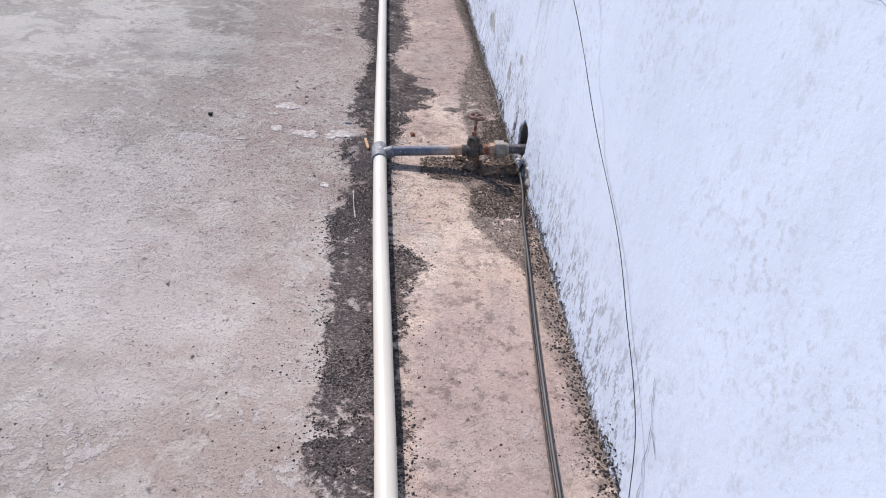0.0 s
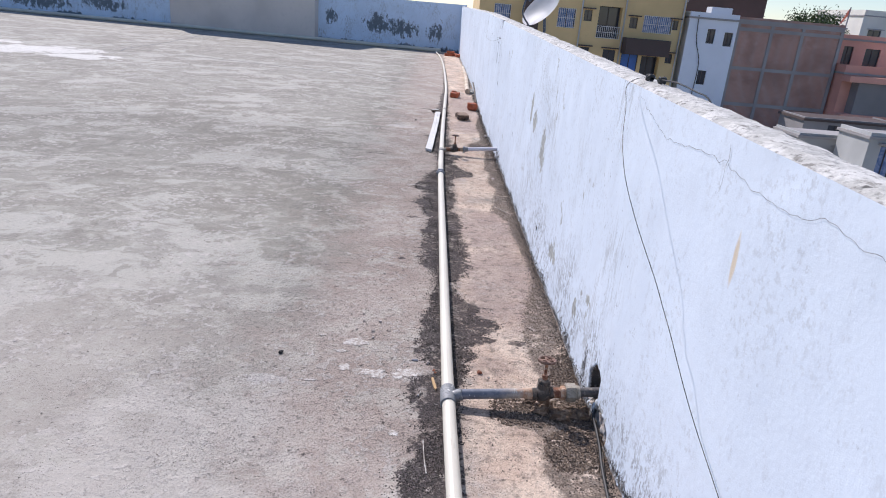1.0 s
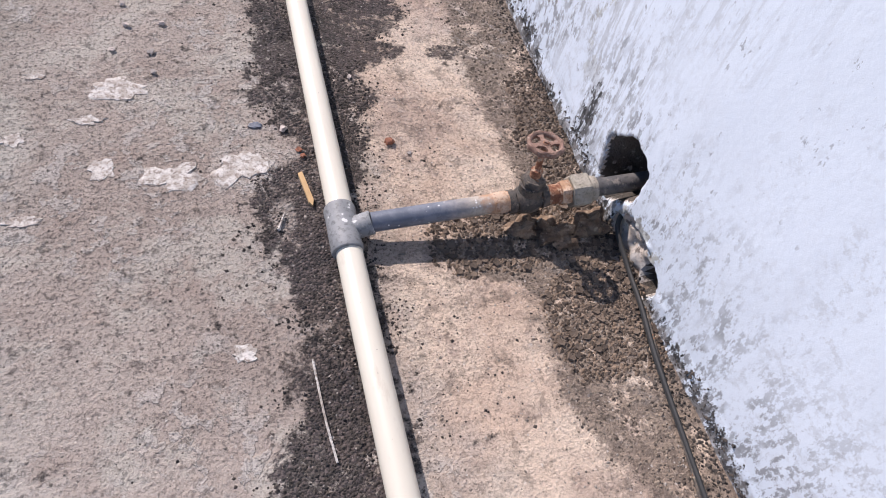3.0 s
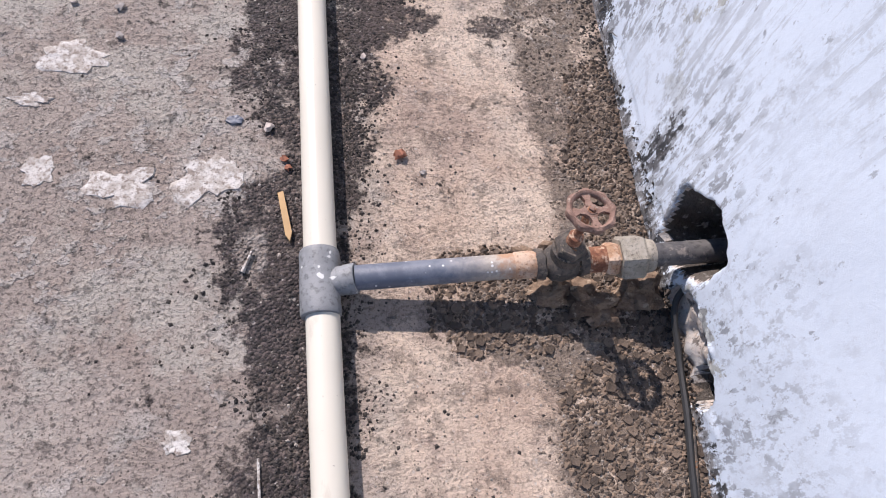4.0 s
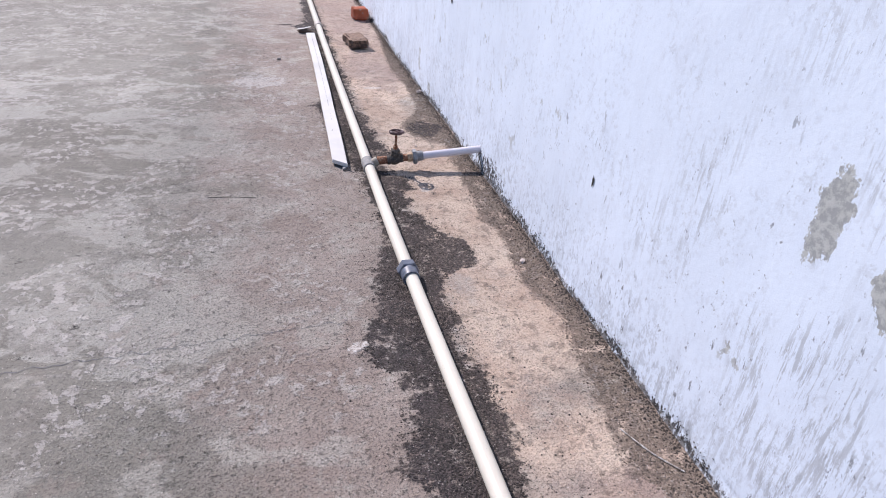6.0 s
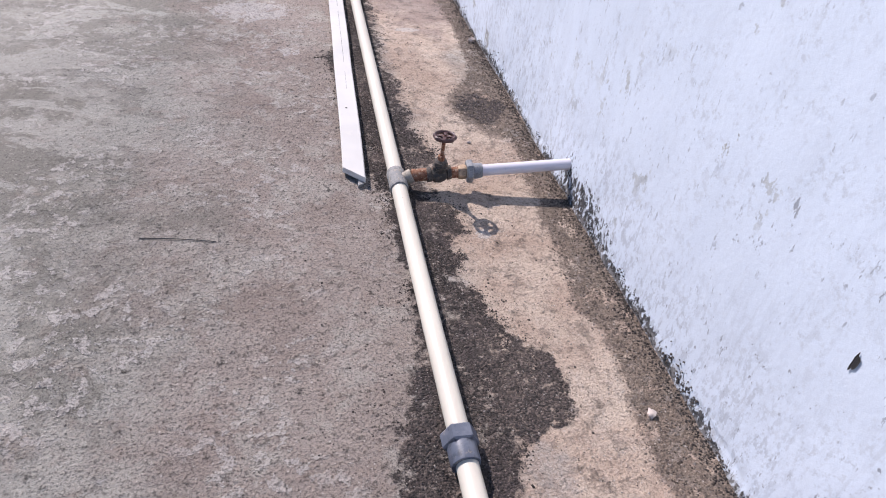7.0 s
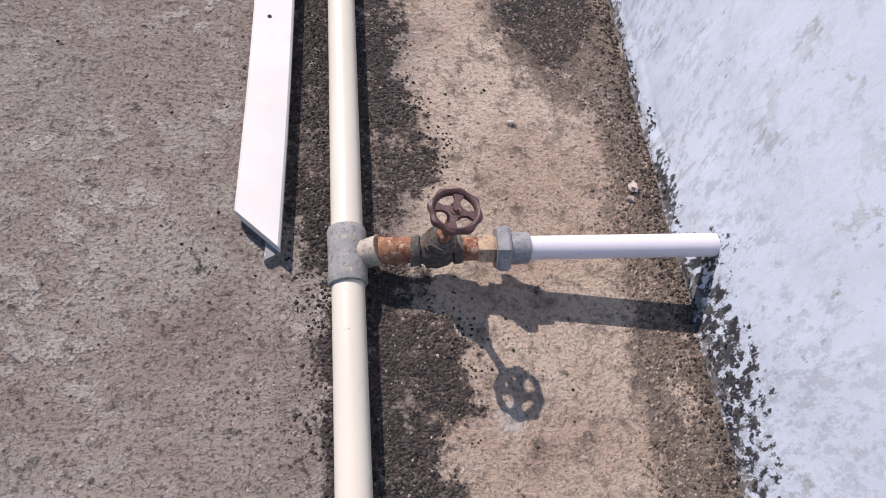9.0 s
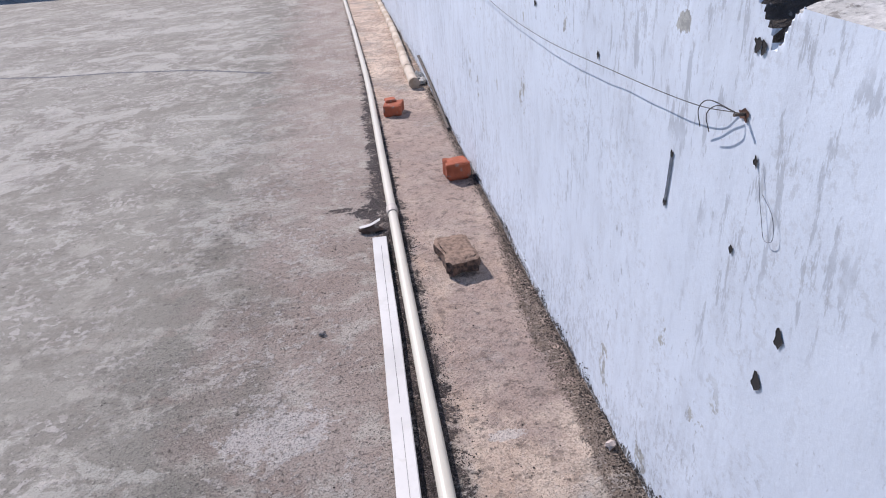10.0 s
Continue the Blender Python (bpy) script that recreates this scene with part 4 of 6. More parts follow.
gate_valve(tuple(b_at(0.108)), (0.108, 7.080, 0.186), M_WHEEL, M_VALVE, "gate valve with a maroon painted hand wheel", Matrix.Rotation(radians(-5), 4, "X") @ Matrix.Rotation(radians(28), 4, "Z"), 0.0330)
M_UNION_NEW = grimy("grey_moulded_union", (0.20, 0.21, 0.225), (0.27, 0.275, 0.28), (0.38, 0.35, 0.30), 0.012, 0.5, 0.0, 0.35, None, 0.3)
M_CREAM = grimy("cream_stained_socket", (0.48, 0.34, 0.22), (0.38, 0.27, 0.18), (0.17, 0.12, 0.09), 0.012, 0.7, 0.0, 0.5, None, 0.4)
union(b_at, 0.14, 0.24, [(0.164, 0.189, 0.0215, M_CREAM), (0.189, 0.208, 0.0345, M_UNION_NEW)], (0.208, 0.236, 0.0225, M_UNION_NEW), (0.143, 0.170, 0.0165, M_RUST), "grey hexagonal plastic union beside the valve")
straight("white_stub_pipe", b_at(0.232), b_at(0.54), 0.0170, M_WPIPE, "clean white plastic stub pipe running into the wall")


def coupling(y, kind):
    x, d = pipe_x(y), (pipe_x(y + 0.1) - pipe_x(y - 0.1)) / 0.2
    at = lambda s: Vector((x + d * s, y + s, 0.027))
    if kind == "hex":
        thing = empty("pipe_coupling", "dark grey hexagonal coupling on the ivory pipe", "pipe fitting", "couplings on the water pipe")
        part("hex_nut", hex_ring(bmesh.new(), at(-0.005), at(0.030), 0.037), M_GREYPIPE, thing)
        part("collar", tube(bmesh.new(), [at(-0.045), at(-0.045), at(-0.04), at(-0.004)], [0.022, 0.0285, 0.0295, 0.0295], 22), M_GREYPIPE, thing, "", True)
        return thing
    bm = tube(bmesh.new(), [at(-0.035), at(-0.035), at(-0.030), at(0.030), at(0.035), at(0.035)], [0.022, 0.0265, 0.0280, 0.0280, 0.0265, 0.022], 22)
    return tagged(link("pipe_coupling", bm, M_COUP, smooth=True), "plain ivory-grey coupling sleeve on the pipe", "pipe fitting", "couplings on the water pipe")


M_COUP = plain("grimy_ivory_sleeve", (0.56, 0.50, 0.44), 0.5, vary=0.2, scale=30, bump=0.1, distance=0.001)
coupling(6.203, "hex")
coupling(9.83, "sleeve")
coupling(14.8, "sleeve")


# ---- things lying on the roof ----
M_SEAM = plain("seam_dirt", (0.20, 0.19, 0.18), 0.9)


def casing_strip():
    """Two white plastic casing channels lying on one another, mitred at the near end."""
    thing = empty("casing_strip", "white plastic cable casing lying beside the pipe", "casing")
    near, far = Vector((-0.136, 7.113, 0)), Vector((-0.052, 9.575, 0))
    d = (far - near).normalized()
    s = Vector((d.y, -d.x, 0))
    def channel(w0, w1, z0, z1, cut, back, wall):
        bm = bmesh.new()
        prof = [(w0, z0), (w0, z1 - 0.003), (w0 + 0.003, z1), (w1 - 0.003, z1), (w1, z1 - 0.003), (w1, z0), (w1 - wall, z0), (w1 - wall, z1 - wall), (w0 + wall, z1 - wall), (w0 + wall, z0)]
        n = 24
        rings = []
        for k in range(n + 1):
            q = k / n
            ring = []
            for w, z in prof:
                start = cut * (w1 - w) / (w1 - w0)
                l = start + ((far - near).length - back - start) * q
                bow = 0.006 * math.sin(q * math.pi) + 0.003 * noise.noise(Vector((q * 5, w0, 0)))
                ring.append(bm.verts.new(near + d * l + s * (w + bow) + Vector((0, 0, z))))
            rings.append(ring)
        for a, b in zip(rings, rings[1:]):
            for i in range(len(prof)):
                bm.faces.new((a[i], b[i], b[(i + 1) % len(prof)], a[(i + 1) % len(prof)]))
        for ring in (rings[0], rings[-1]):
            bm.faces.new((ring[0], ring[1], ring[2], ring[8], ring[9]))
            bm.faces.new((ring[2], ring[3], ring[7], ring[8]))
            bm.faces.new((ring[3], ring[4], ring[5], ring[6], ring[7]))
        bm.faces.new((rings[0][6], rings[0][7], rings[0][8], rings[0][9]))
        bmesh.ops.recalc_face_normals(bm, faces=bm.faces)
        return bm
    part("base_channel", channel(0.010, 0.0275, 0.001, 0.0120, -0.010, 0.03, 0.002), M_TEE, thing, "grey underside of the lower channel")
    part("cover_channel", channel(-0.032, 0.032, 0.0125, 0.0305, 0.058, 0.0, 0.002), M_BOARD, thing)
    for l0, l1, w in ((0.56, 0.70, 0.0004), (0.78, 1.30, 0.0006), (1.36, 2.38, 0.0009)):
        bm = bmesh.new()
        rows = []
        for k in range(13):
            q = l0 + (l1 - l0) * k / 12
            bow = 0.006 * math.sin(q / (far - near).length * math.pi) + 0.0006 * noise.noise(Vector((q * 30, 0, 2)))
            rows.append([bm.verts.new(near + d * q + s * (0.003 + bow + o) + Vector((0, 0, 0.0308))) for o in (-w, w)])
        for a, b in zip(rows, rows[1:]):
            bm.faces.new((a[0], a[1], b[1], b[0]))
        part("seam", bm, M_SEAM, thing, "thin grey seam line")
    bm = bmesh.new()
    lathe(bm, (0, 0, 1), near + d * 0.42 - s * 0.002 + Vector((0, 0, 0.0302)), [(0, 0.0035), (0.0012, 0.0035), (0.0014, 0.001)], 8)
    part("screw_head", bm, M_DARK, thing, "small dark screw head")
    return thing


casing_strip()


def offcut():
    bm = bmesh.new()
    pts = bend([(-0.135, 9.69, 0.030), (-0.085, 9.693, 0.036), (-0.035, 9.73, 0.040)], 6)
    rows = []
    for k, p in enumerate(pts):
        h = 0.010
        rows.append([bm.verts.new(p + Vector(o)) for o in ((0, -h, 0), (0, h, 0.002), (0, h, 0.004), (0, -h, 0.002))])
    for a, b in zip(rows, rows[1:]):
        for i in range(4):
            bm.faces.new((a[i], b[i], b[(i + 1) % 4], a[(i + 1) % 4]))
    bm.faces.new(rows[0]), bm.faces.new(rows[-1][::-1])
    bmesh.ops.recalc_face_normals(bm, faces=bm.faces)
    tagged(link("plastic_offcut", bm, M_BOARD), "curved white plastic offcut lying across a dark clod", "offcut")
    bm = lump(bmesh.new(), (-0.088, 9.70, 0.012), (0.055, 0.026, 0.021), 5, 0.35, 3)
    tagged(link("dirt_clod", bm, M_BRICK_OLD), "dark clod of dirt under the white offcut", "clod")


offcut()


def brick_thing(x0, x1, y0, length, h, turn, mat, label, seed, worn=0.012):
    """A chipped clay brick with crumbled corners."""
    bm = bmesh.new()
    w = x1 - x0
    bmesh.ops.create_cube(bm, size=1.0, matrix=Matrix.Diagonal((w, length, h, 1)))
    bmesh.ops.subdivide_edges(bm, edges=bm.edges[:], cuts=7, use_grid_fill=True)
    for v in bm.verts:
        e = sum(1 for c, s in zip(v.co, (w, length, h)) if abs(c) > s * 0.44)
        k = noise.noise(v.co * 22 + Vector((seed, 0, 0)))
        v.co += v.co.normalized() * (worn * (0.5 * k - (0.8 * abs(noise.noise(v.co * 30 + Vector((0, seed, 0)))) + 0.25 if e >= 2 else 0.0)))
        if e >= 2:
            v.co *= 0.985
    low = min(v.co.z for v in bm.verts)
    for v in bm.verts:
        v.co.z -= low
        if v.co.z < 0.006:
            v.co.z = 0.0
    bmesh.ops.recalc_face_normals(bm, faces=bm.faces)
    ob = link("brick", bm, mat)
    ob.matrix_world = Matrix.Translation(((x0 + x1) / 2, y0 + length / 2, 0)) @ Matrix.Rotation(radians(turn), 4, "Z")
    return tagged(ob, label, "brick")


def dusty_brick_material():
    n = Nodes("sooty_brick_with_sandy_top", 0.95)
    g = n.t.nodes.new("ShaderNodeNewGeometry")
    sep = n.t.nodes.new("ShaderNodeSeparateXYZ")
    n.put(sep.inputs[0], g.outputs["Normal"])
    fine = n.noise(55, 6, rough=0.65)
    side = n.mix(n.step(fine, 0.4, 0.62), (0.06, 0.042, 0.034), (0.19, 0.12, 0.085))
    dust = n.step(n.math("ADD", sep.outputs[2], n.math("MULTIPLY_ADD", fine, 0.8, -0.4)), 0.45, 0.75)
    return n.done(n.mix(dust, side, n.mix(n.step(fine, 0.4, 0.65), (0.29, 0.20, 0.145), (0.15, 0.10, 0.075))), fine, 0.7, 0.006)


M_BRICK_DUSTY = dusty_brick_material()
brick_thing(0.180, 0.322, 9.18, 0.24, 0.066, 7, M_BRICK_DUSTY, "soot-dark worn brick with a sandy top lying on the strip", 3, 0.036)
brick_thing(0.355, 0.485, 10.14, 0.12, 0.092, 4, M_BRICK, "broken bright orange half brick near the wall", 8, 0.022)
fb = brick_thing(0.140, 0.270, 11.38, 0.16, 0.075, -14, M_BRICK, "orange brick fragment lying beside the pipe", 14, 0.014)
bm = bmesh.new()
bmesh.ops.create_cube(bm, size=1.0, matrix=Matrix.Translation((0.19, 11.51, 0.083)) @ Matrix.Rotation(0.1, 4, "Z") @ Matrix.Diagonal((0.075, 0.08, 0.022, 1)))
bmesh.ops.bevel(bm, geom=bm.edges[:], offset=0.005, segments=2, affect="EDGES")
tagged(link("brick_chip", bm, M_BRICK), "flat orange brick chip resting on the brick fragment", "brick")

for k, (x, y, w, l, turn) in enumerate(((0.10, 21.15, 0.22, 0.11, 12), (0.34, 21.2, 0.23, 0.11, -10), (0.42, 20.85, 0.12, 0.2, 5), (0.22, 21.55, 0.22, 0.12, 30))):
    brick_thing(x, x + w, y, l, 0.075, turn, M_BRICK, "orange brick dumped in the roof's far corner", 20 + k)
brick_thing(0.16, 0.38, 21.19, 0.11, 0.07, 4, M_BRICK, "orange brick dumped in the roof's far corner", 31).location.z = 0.07


def bamboo():
    n = Nodes("weathered_bamboo", 0.8)
    big, fine = n.noise(6, 4), n.noise(40, 5)
    c = n.mix(n.step(big, 0.42, 0.6), (0.58, 0.50, 0.40), (0.42, 0.33, 0.24))
    c = n.mix(n.step(n.noise(9, 6), 0.62, 0.68), c, (0.12, 0.09, 0.07))
    mat = n.done(c, fine, 0.3, 0.004)
    thing = empty("bamboo_pole", "weathered bent bamboo pole with an open end, along the wall", "pole")
    base = bend([(0.425, 12.02, 0.043), (0.435, 12.7, 0.043), (0.465, 13.6, 0.043), (0.492, 14.9, 0.043), (0.498, 16.9, 0.043)], 14)
    radii = [0.040 + (0.004 if k % 9 == 0 else 0.0) + 0.002 * noise.noise(Vector((k * 0.4, 0, 0))) - 0.0001 * k for k in range(len(base))]
    bm = bmesh.new()
    tube(bm, [base[0] + Vector((0, 0.10, 0)), base[0] + Vector((0, 0.02, 0)), base[0]] + base, [0.022, 0.024, 0.026] + radii, 18)
    part("culm", bm, mat, thing, "", True)
    # disc across the opening, its black colour painted as the shade inside
    bm = bmesh.new()
    lathe(bm, (0, 1, 0), base[0] + Vector((0, 0.012, 0)), [(0, 0.0255), (0.004, 0.0255)], 14)
    part("hollow", bm, M_DARK, thing, "near-black disc standing for the shade in the open end")
    return thing


bamboo()
bm = tube(bmesh.new(), bend([(0.525, 12.45, 0.15), (0.522, 11.7, 0.08), (0.505, 10.95, 0.012)], 6), 0.011, 8)
tagged(link("iron_rod", bm, M_VALVE, smooth=True), "dark rusty rod leaning against the wall's foot", "rod")
bm = bmesh.new()
for k in range(9):
    lump(bm, (0.50 + 0.03 * random.uniform(-1, 1), 12.1 + 0.25 * random.random(), 0.02), [0.02 + 0.02 * random.random()] * 3, k, 0.6, 1)
tagged(link("rubble", bm, M_COPING), "small heap of grey plaster rubble by the wall", "rubble", kind="stuff")

# ---- wires ----
wire = tube(bmesh.new(), bend([(0.545, 3.10, 1.125), (0.500, 3.06, 1.122), (0.462, 3.02, 1.10), (0.430, 2.880, 1.056), (0.402, 2.762, 0.985), (0.388, 2.637, 0.910), (0.403, 2.552, 0.830), (0.427, 2.497, 0.760), (0.443, 2.432, 0.706), (0.460, 2.391, 0.651), (0.461, 2.319, 0.617), (0.476, 2.244, 0.545), (0.490, 2.167, 0.482), (0.492, 1.95, 0.40), (0.492, 1.80, 0.31), (0.490, 1.62, 0.19), (0.47, 1.45, 0.012), (0.40, 1.05, 0.004), (0.34, 0.4, 0.004)], 8), 0.0010, 7)
tagged(link("hanging_wire", wire, M_WIRE, smooth=True), "thin dark wire hanging loosely down the parapet", "wire")


def cable_bundle():
    thing = empty("cable_bundle", "tangled black cable bundle on the parapet's top", "cable")
    rnd = random.Random(4)
    for q, y in ((0.0, 3.12), (0.02, 3.06)):
        c = Vector((0.560 + q, y, wall_top(y) + 0.018))
        for k in range(4):
            m = Euler((rnd.uniform(-0.9, 0.9), rnd.uniform(-0.9, 0.9), 0)).to_matrix()
            pts = [c + m @ Vector((0.012 * math.cos(a), 0.011 * math.sin(a), 0.003 * math.sin(3 * a))) for a in np.linspace(0, 2 * math.pi, 22)]
            part("loop", tube(bmesh.new(), pts, 0.0032, 7), M_WIRE, thing, "", True)
    part("tail", tube(bmesh.new(), bend([(0.575, 3.05, wall_top(3) + 0.022), (0.60, 2.98, wall_top(3) + 0.022), (0.625, 2.90, wall_top(2.9) + 0.012), (0.645, 2.82, wall_top(2.8) - 0.005), (0.65, 2.7, wall_top(2.7) - 0.1)], 6), 0.0022, 8), M_WIRE, thing, "", True)


cable_bundle()
cab = tube(bmesh.new(), bend([(0.60, 2.915, 0.075), (0.535, 2.90, 0.062), (0.500, 2.875, 0.030), (0.497, 2.80, 0.008), (0.488, 2.72, 0.008), (0.470, 2.60, 0.007), (0.445, 2.34, 0.007), (0.412, 2.0, 0.007), (0.385, 1.64, 0.007), (0.365, 1.2, 0.007), (0.36, 0.5, 0.007)], 8), 0.0048, 8)
tagged(link("floor_cable", cab, M_WIRE, smooth=True), "black cable running from the wall hole along the floor", "cable")
cab = tube(bmesh.new(), bend([(0.493, 2.70, 0.006), (0.464, 2.54, 0.006), (0.432, 2.3, 0.006), (0.400, 1.98, 0.006), (0.374, 1.64, 0.006), (0.352, 1.2, 0.006), (0.35, 0.5, 0.006)], 8), 0.0025, 8)
tagged(link("floor_cable", cab, M_VALVE, smooth=True), "thin dusty brown cable lying beside the black one", "cable")


def on_wall(y, z, off=0.0):
    return Vector((wall_surface(y, z) - off, y, z))


w = tube(bmesh.new(), bend([on_wall(10.555, 1.06, 0.02), on_wall(9.555, 0.99, 0.02), on_wall(8.855, 0.985, 0.022), on_wall(8.305, 1.01, 0.022), on_wall(7.975, 1.035, 0.02), on_wall(7.855, 1.05, 0.002)], 10), 0.0008, 6)
tagged(link("stretched_wire", w, M_WIRE, smooth=True), "grey wire stretched along the wall to a nail", "wire")
for a, b in ((7.940, 0.045), (7.910, 0.050)):
    w = tube(bmesh.new(), bend([on_wall(7.855, 1.053, 0.01), on_wall(a - 0.03, 1.058, b * 0.5), on_wall(a, 1.035, b * 0.5), on_wall(a + 0.008, 1.0, 0.012)], 8), 0.0009, 6)
    tagged(link("wire_end", w, M_WIRE, smooth=True), "short curled wire end at the nail", "wire", "wire ends")
w = tube(bmesh.new(), bend([on_wall(7.785, 1.0, 0.004), on_wall(7.770, 0.95, 0.006), on_wall(7.755, 0.915, 0.006), on_wall(7.740, 0.885, 0.006), on_wall(7.720, 0.895, 0.006), on_wall(7.730, 0.93, 0.006), on_wall(7.765, 0.95, 0.004)], 6), 0.0005, 5)
tagged(link("thread_loop", w, M_GREYPIPE, smooth=True), "thin grey thread loop hanging on the wall", "thread")


def wall_patch(y, z, ry, rz, seed, mat, name="wall_hole_shade", label="small near-black patch painted as a drill hole's shade on the limewashed wall"):
    """A ragged patch just proud of the plaster: the painted shade of a pit, and the nail's stain."""
    bm = bmesh.new()
    n = 16
    rim, inner = [], []
    for k in range(n):
        a = 2 * math.pi * k / n
        q = 0.9 + 0.75 * noise.noise(Vector((math.cos(a) * 1.5 + seed, math.sin(a) * 1.5, seed)))
        yy, zz = y + ry * q * math.cos(a), z + rz * q * math.sin(a)
        rim.append(bm.verts.new(on_wall(yy, zz, 0.0022)))
        inner.append(bm.verts.new(on_wall(y + (yy - y) * 0.7, z + (zz - z) * 0.7, 0.0015)))
    for k in range(n):
        bm.faces.new((rim[k], rim[(k + 1) % n], inner[(k + 1) % n], inner[k]))
    bm.faces.new(inner)
    bmesh.ops.recalc_face_normals(bm, faces=bm.faces)
    ob = part(name, bm, mat, EAST, label)
    return ob


M_NAIL = plain("rust_stained_plaster", (0.10, 0.05, 0.035), 0.9, vary=0.4, scale=60, bump=0.5)
for k, (y, z, ry, rz) in enumerate(((7.675, 0.742, 0.012, 0.016), (7.705, 0.630, 0.013, 0.017), (7.825, 0.822, 0.006, 0.009), (7.835, 1.160, 0.011, 0.012), (7.820, 1.158, 0.008, 0.010), (8.455, 1.012, 0.007, 0.008),
                                    (8.955, 1.06, 0.01, 0.009), (8.057, 0.908, 0.007, 0.009), (8.067, 0.800, 0.008, 0.010), (4.47, 0.169, 0.010, 0.020), (7.795, 0.99, 0.006, 0.009), (6.02, 0.42, 0.006, 0.02))):
    wall_patch(y, z, ry, rz, k, M_DARK)
wall_patch(7.840, 1.050, 0.016, 0.011, 40, M_NAIL, "nail_stain", "rusty nail stain")
bm = tube(bmesh.new(), [on_wall(7.840, 1.052, -0.02), on_wall(7.840, 1.054, 0.02)], 0.003, 8)
tagged(link("nail", bm, M_VALVE), "rusty nail driven into the parapet wall", "nail")
bm = bmesh.new()
M_STRIP = grimy("pale_grey_strip", (0.34, 0.35, 0.37), (0.44, 0.45, 0.47), (0.20, 0.20, 0.21), 0.010, 0.8, 0.0, 0.4, None, 0.3)
a, b = on_wall(8.057, 0.902), on_wall(8.067, 0.806)
rows = []
for k in range(9):
    p = a.lerp(b, k / 8)
    rows.append([bm.verts.new((on_wall(p.y + o, p.z, 0.002 + (0.003 if o == 0 else 0)))) for o in (-0.005, 0.0, 0.005)])
for r0, r1 in zip(rows, rows[1:]):
    for i in range(2):
        bm.faces.new((r0[i], r0[i + 1], r1[i + 1], r1[i]))
part("plug_strip", bm, M_STRIP, EAST, "short grey strip between two screw holes")


def crack(points, width, name, seed, parent, mat, flat=False):
    """A ragged dark crack line that follows the wall (y, z) or the floor (x, y)."""
    bm = bmesh.new()
    rows = []
    fine = []
    for (a0, b0), (a1, b1) in zip(points, points[1:]):
        steps = max(2, int(math.hypot(a1 - a0, b1 - b0) / 0.012))
        fine += [(a0 + (a1 - a0) * k / steps, b0 + (b1 - b0) * k / steps) for k in range(steps)]
    fine.append(points[-1])
    for k, (a, b) in enumerate(fine):
        a1, b1 = fine[min(k + 1, len(fine) - 1)]
        a0, b0 = fine[max(k - 1, 0)]
        l = math.hypot(a1 - a0, b1 - b0) or 1
        nx, ny = -(b1 - b0) / l, (a1 - a0) / l
        j = (0.012 if not flat else 0.02) * noise.noise(Vector((k * 0.35, seed, 0)))
        w = width * (0.55 + 0.9 * abs(noise.noise(Vector((k * 0.8, seed, 5)))))
        if k in (0, len(fine) - 1):
            w *= 0.1
        pair = [(a + nx * (j + s * w), b + ny * (j + s * w)) for s in (-1, 1)]
        rows.append([bm.verts.new((u, v, 0.0012) if flat else on_wall(u, v, 0.0022)) for u, v in pair])
    for r0, r1 in zip(rows, rows[1:]):
        bm.faces.new((r0[0], r0[1], r1[1], r1[0]))
    bmesh.ops.recalc_face_normals(bm, faces=bm.faces)
    return part(name, bm, mat, parent, "thin dark crack")


M_CRACK = plain("dirty_crack", (0.17, 0.17, 0.175), 0.95, vary=0.3, scale=40)
crack([(3.0, 1.085), (2.92, 1.055), (2.71, 0.999), (2.50, 1.016), (2.32, 1.021), (2.20, 0.998), (2.01, 0.995), (1.95, 1.018), (1.89, 1.008), (1.79, 1.003), (1.6, 0.98), (1.45, 0.99)], 0.0006, "crack", 1, EAST, M_CRACK)
crack([(2.33, 1.068), (2.32, 1.03), (2.34, 0.95)], 0.0008, "crack", 2, EAST, M_CRACK)
crack([(3.70, 0.0), (3.66, 0.03), (3.63, 0.055), (3.61, 0.09)], 0.0025, "crack", 3, EAST, M_CRACK)
crack([(3.99, 0.01), (3.95, 0.035), (3.93, 0.06)], 0.002, "crack", 4, EAST, M_CRACK)
crack([(3.40, 0.005), (3.37, 0.03), (3.34, 0.05)], 0.002, "crack", 5, EAST, M_CRACK)
crack([(1.65, 0.30), (1.60, 0.22), (1.57, 0.12), (1.52, 0.03)], 0.0012, "crack", 7, EAST, M_CRACK)
crack([(1.60, 0.22), (1.55, 0.19)], 0.0012, "crack", 8, EAST, M_CRACK)
crack([(-5.2, 14.7), (-3.46, 14.24), (-2.9, 14.02), (-2.33, 13.91), (-1.5, 13.6), (-0.75, 13.11)], 0.030, "crack", 9, FLOOR, M_CRACK, True)
crack([(-2.2, 10.3), (-1.46, 10.22), (-1.1, 10.24), (-0.82, 10.36), (-0.5, 10.40)], 0.0013, "crack", 10, FLOOR, M_CRACK, True)
crack([(-6.3, 14.4), (-6.5, 15.1), (-6.6, 17.6), (-7.1, 22.1), (-7.2, 24)], 0.02, "crack", 11, FLOOR, M_CRACK, True)
crack([(-2.5, 5.95), (-1.6, 5.9), (-0.9, 5.95), (-0.25, 6.0)], 0.0014, "crack", 12, FLOOR, M_CRACK, True)


# ---- loose bits on the floor ----
M_FLAKE = grimy("dirty_lime_flake", (0.60, 0.57, 0.53), (0.40, 0.355, 0.31), (0.26, 0.215, 0.18), 0.008, 0.95, 0.0, 0.85, None, 0.9)
M_WOOD = plain("raw_splinter_wood", (0.55, 0.36, 0.18), 0.85, vary=0.2, scale=60, bump=0.3, distance=0.001)


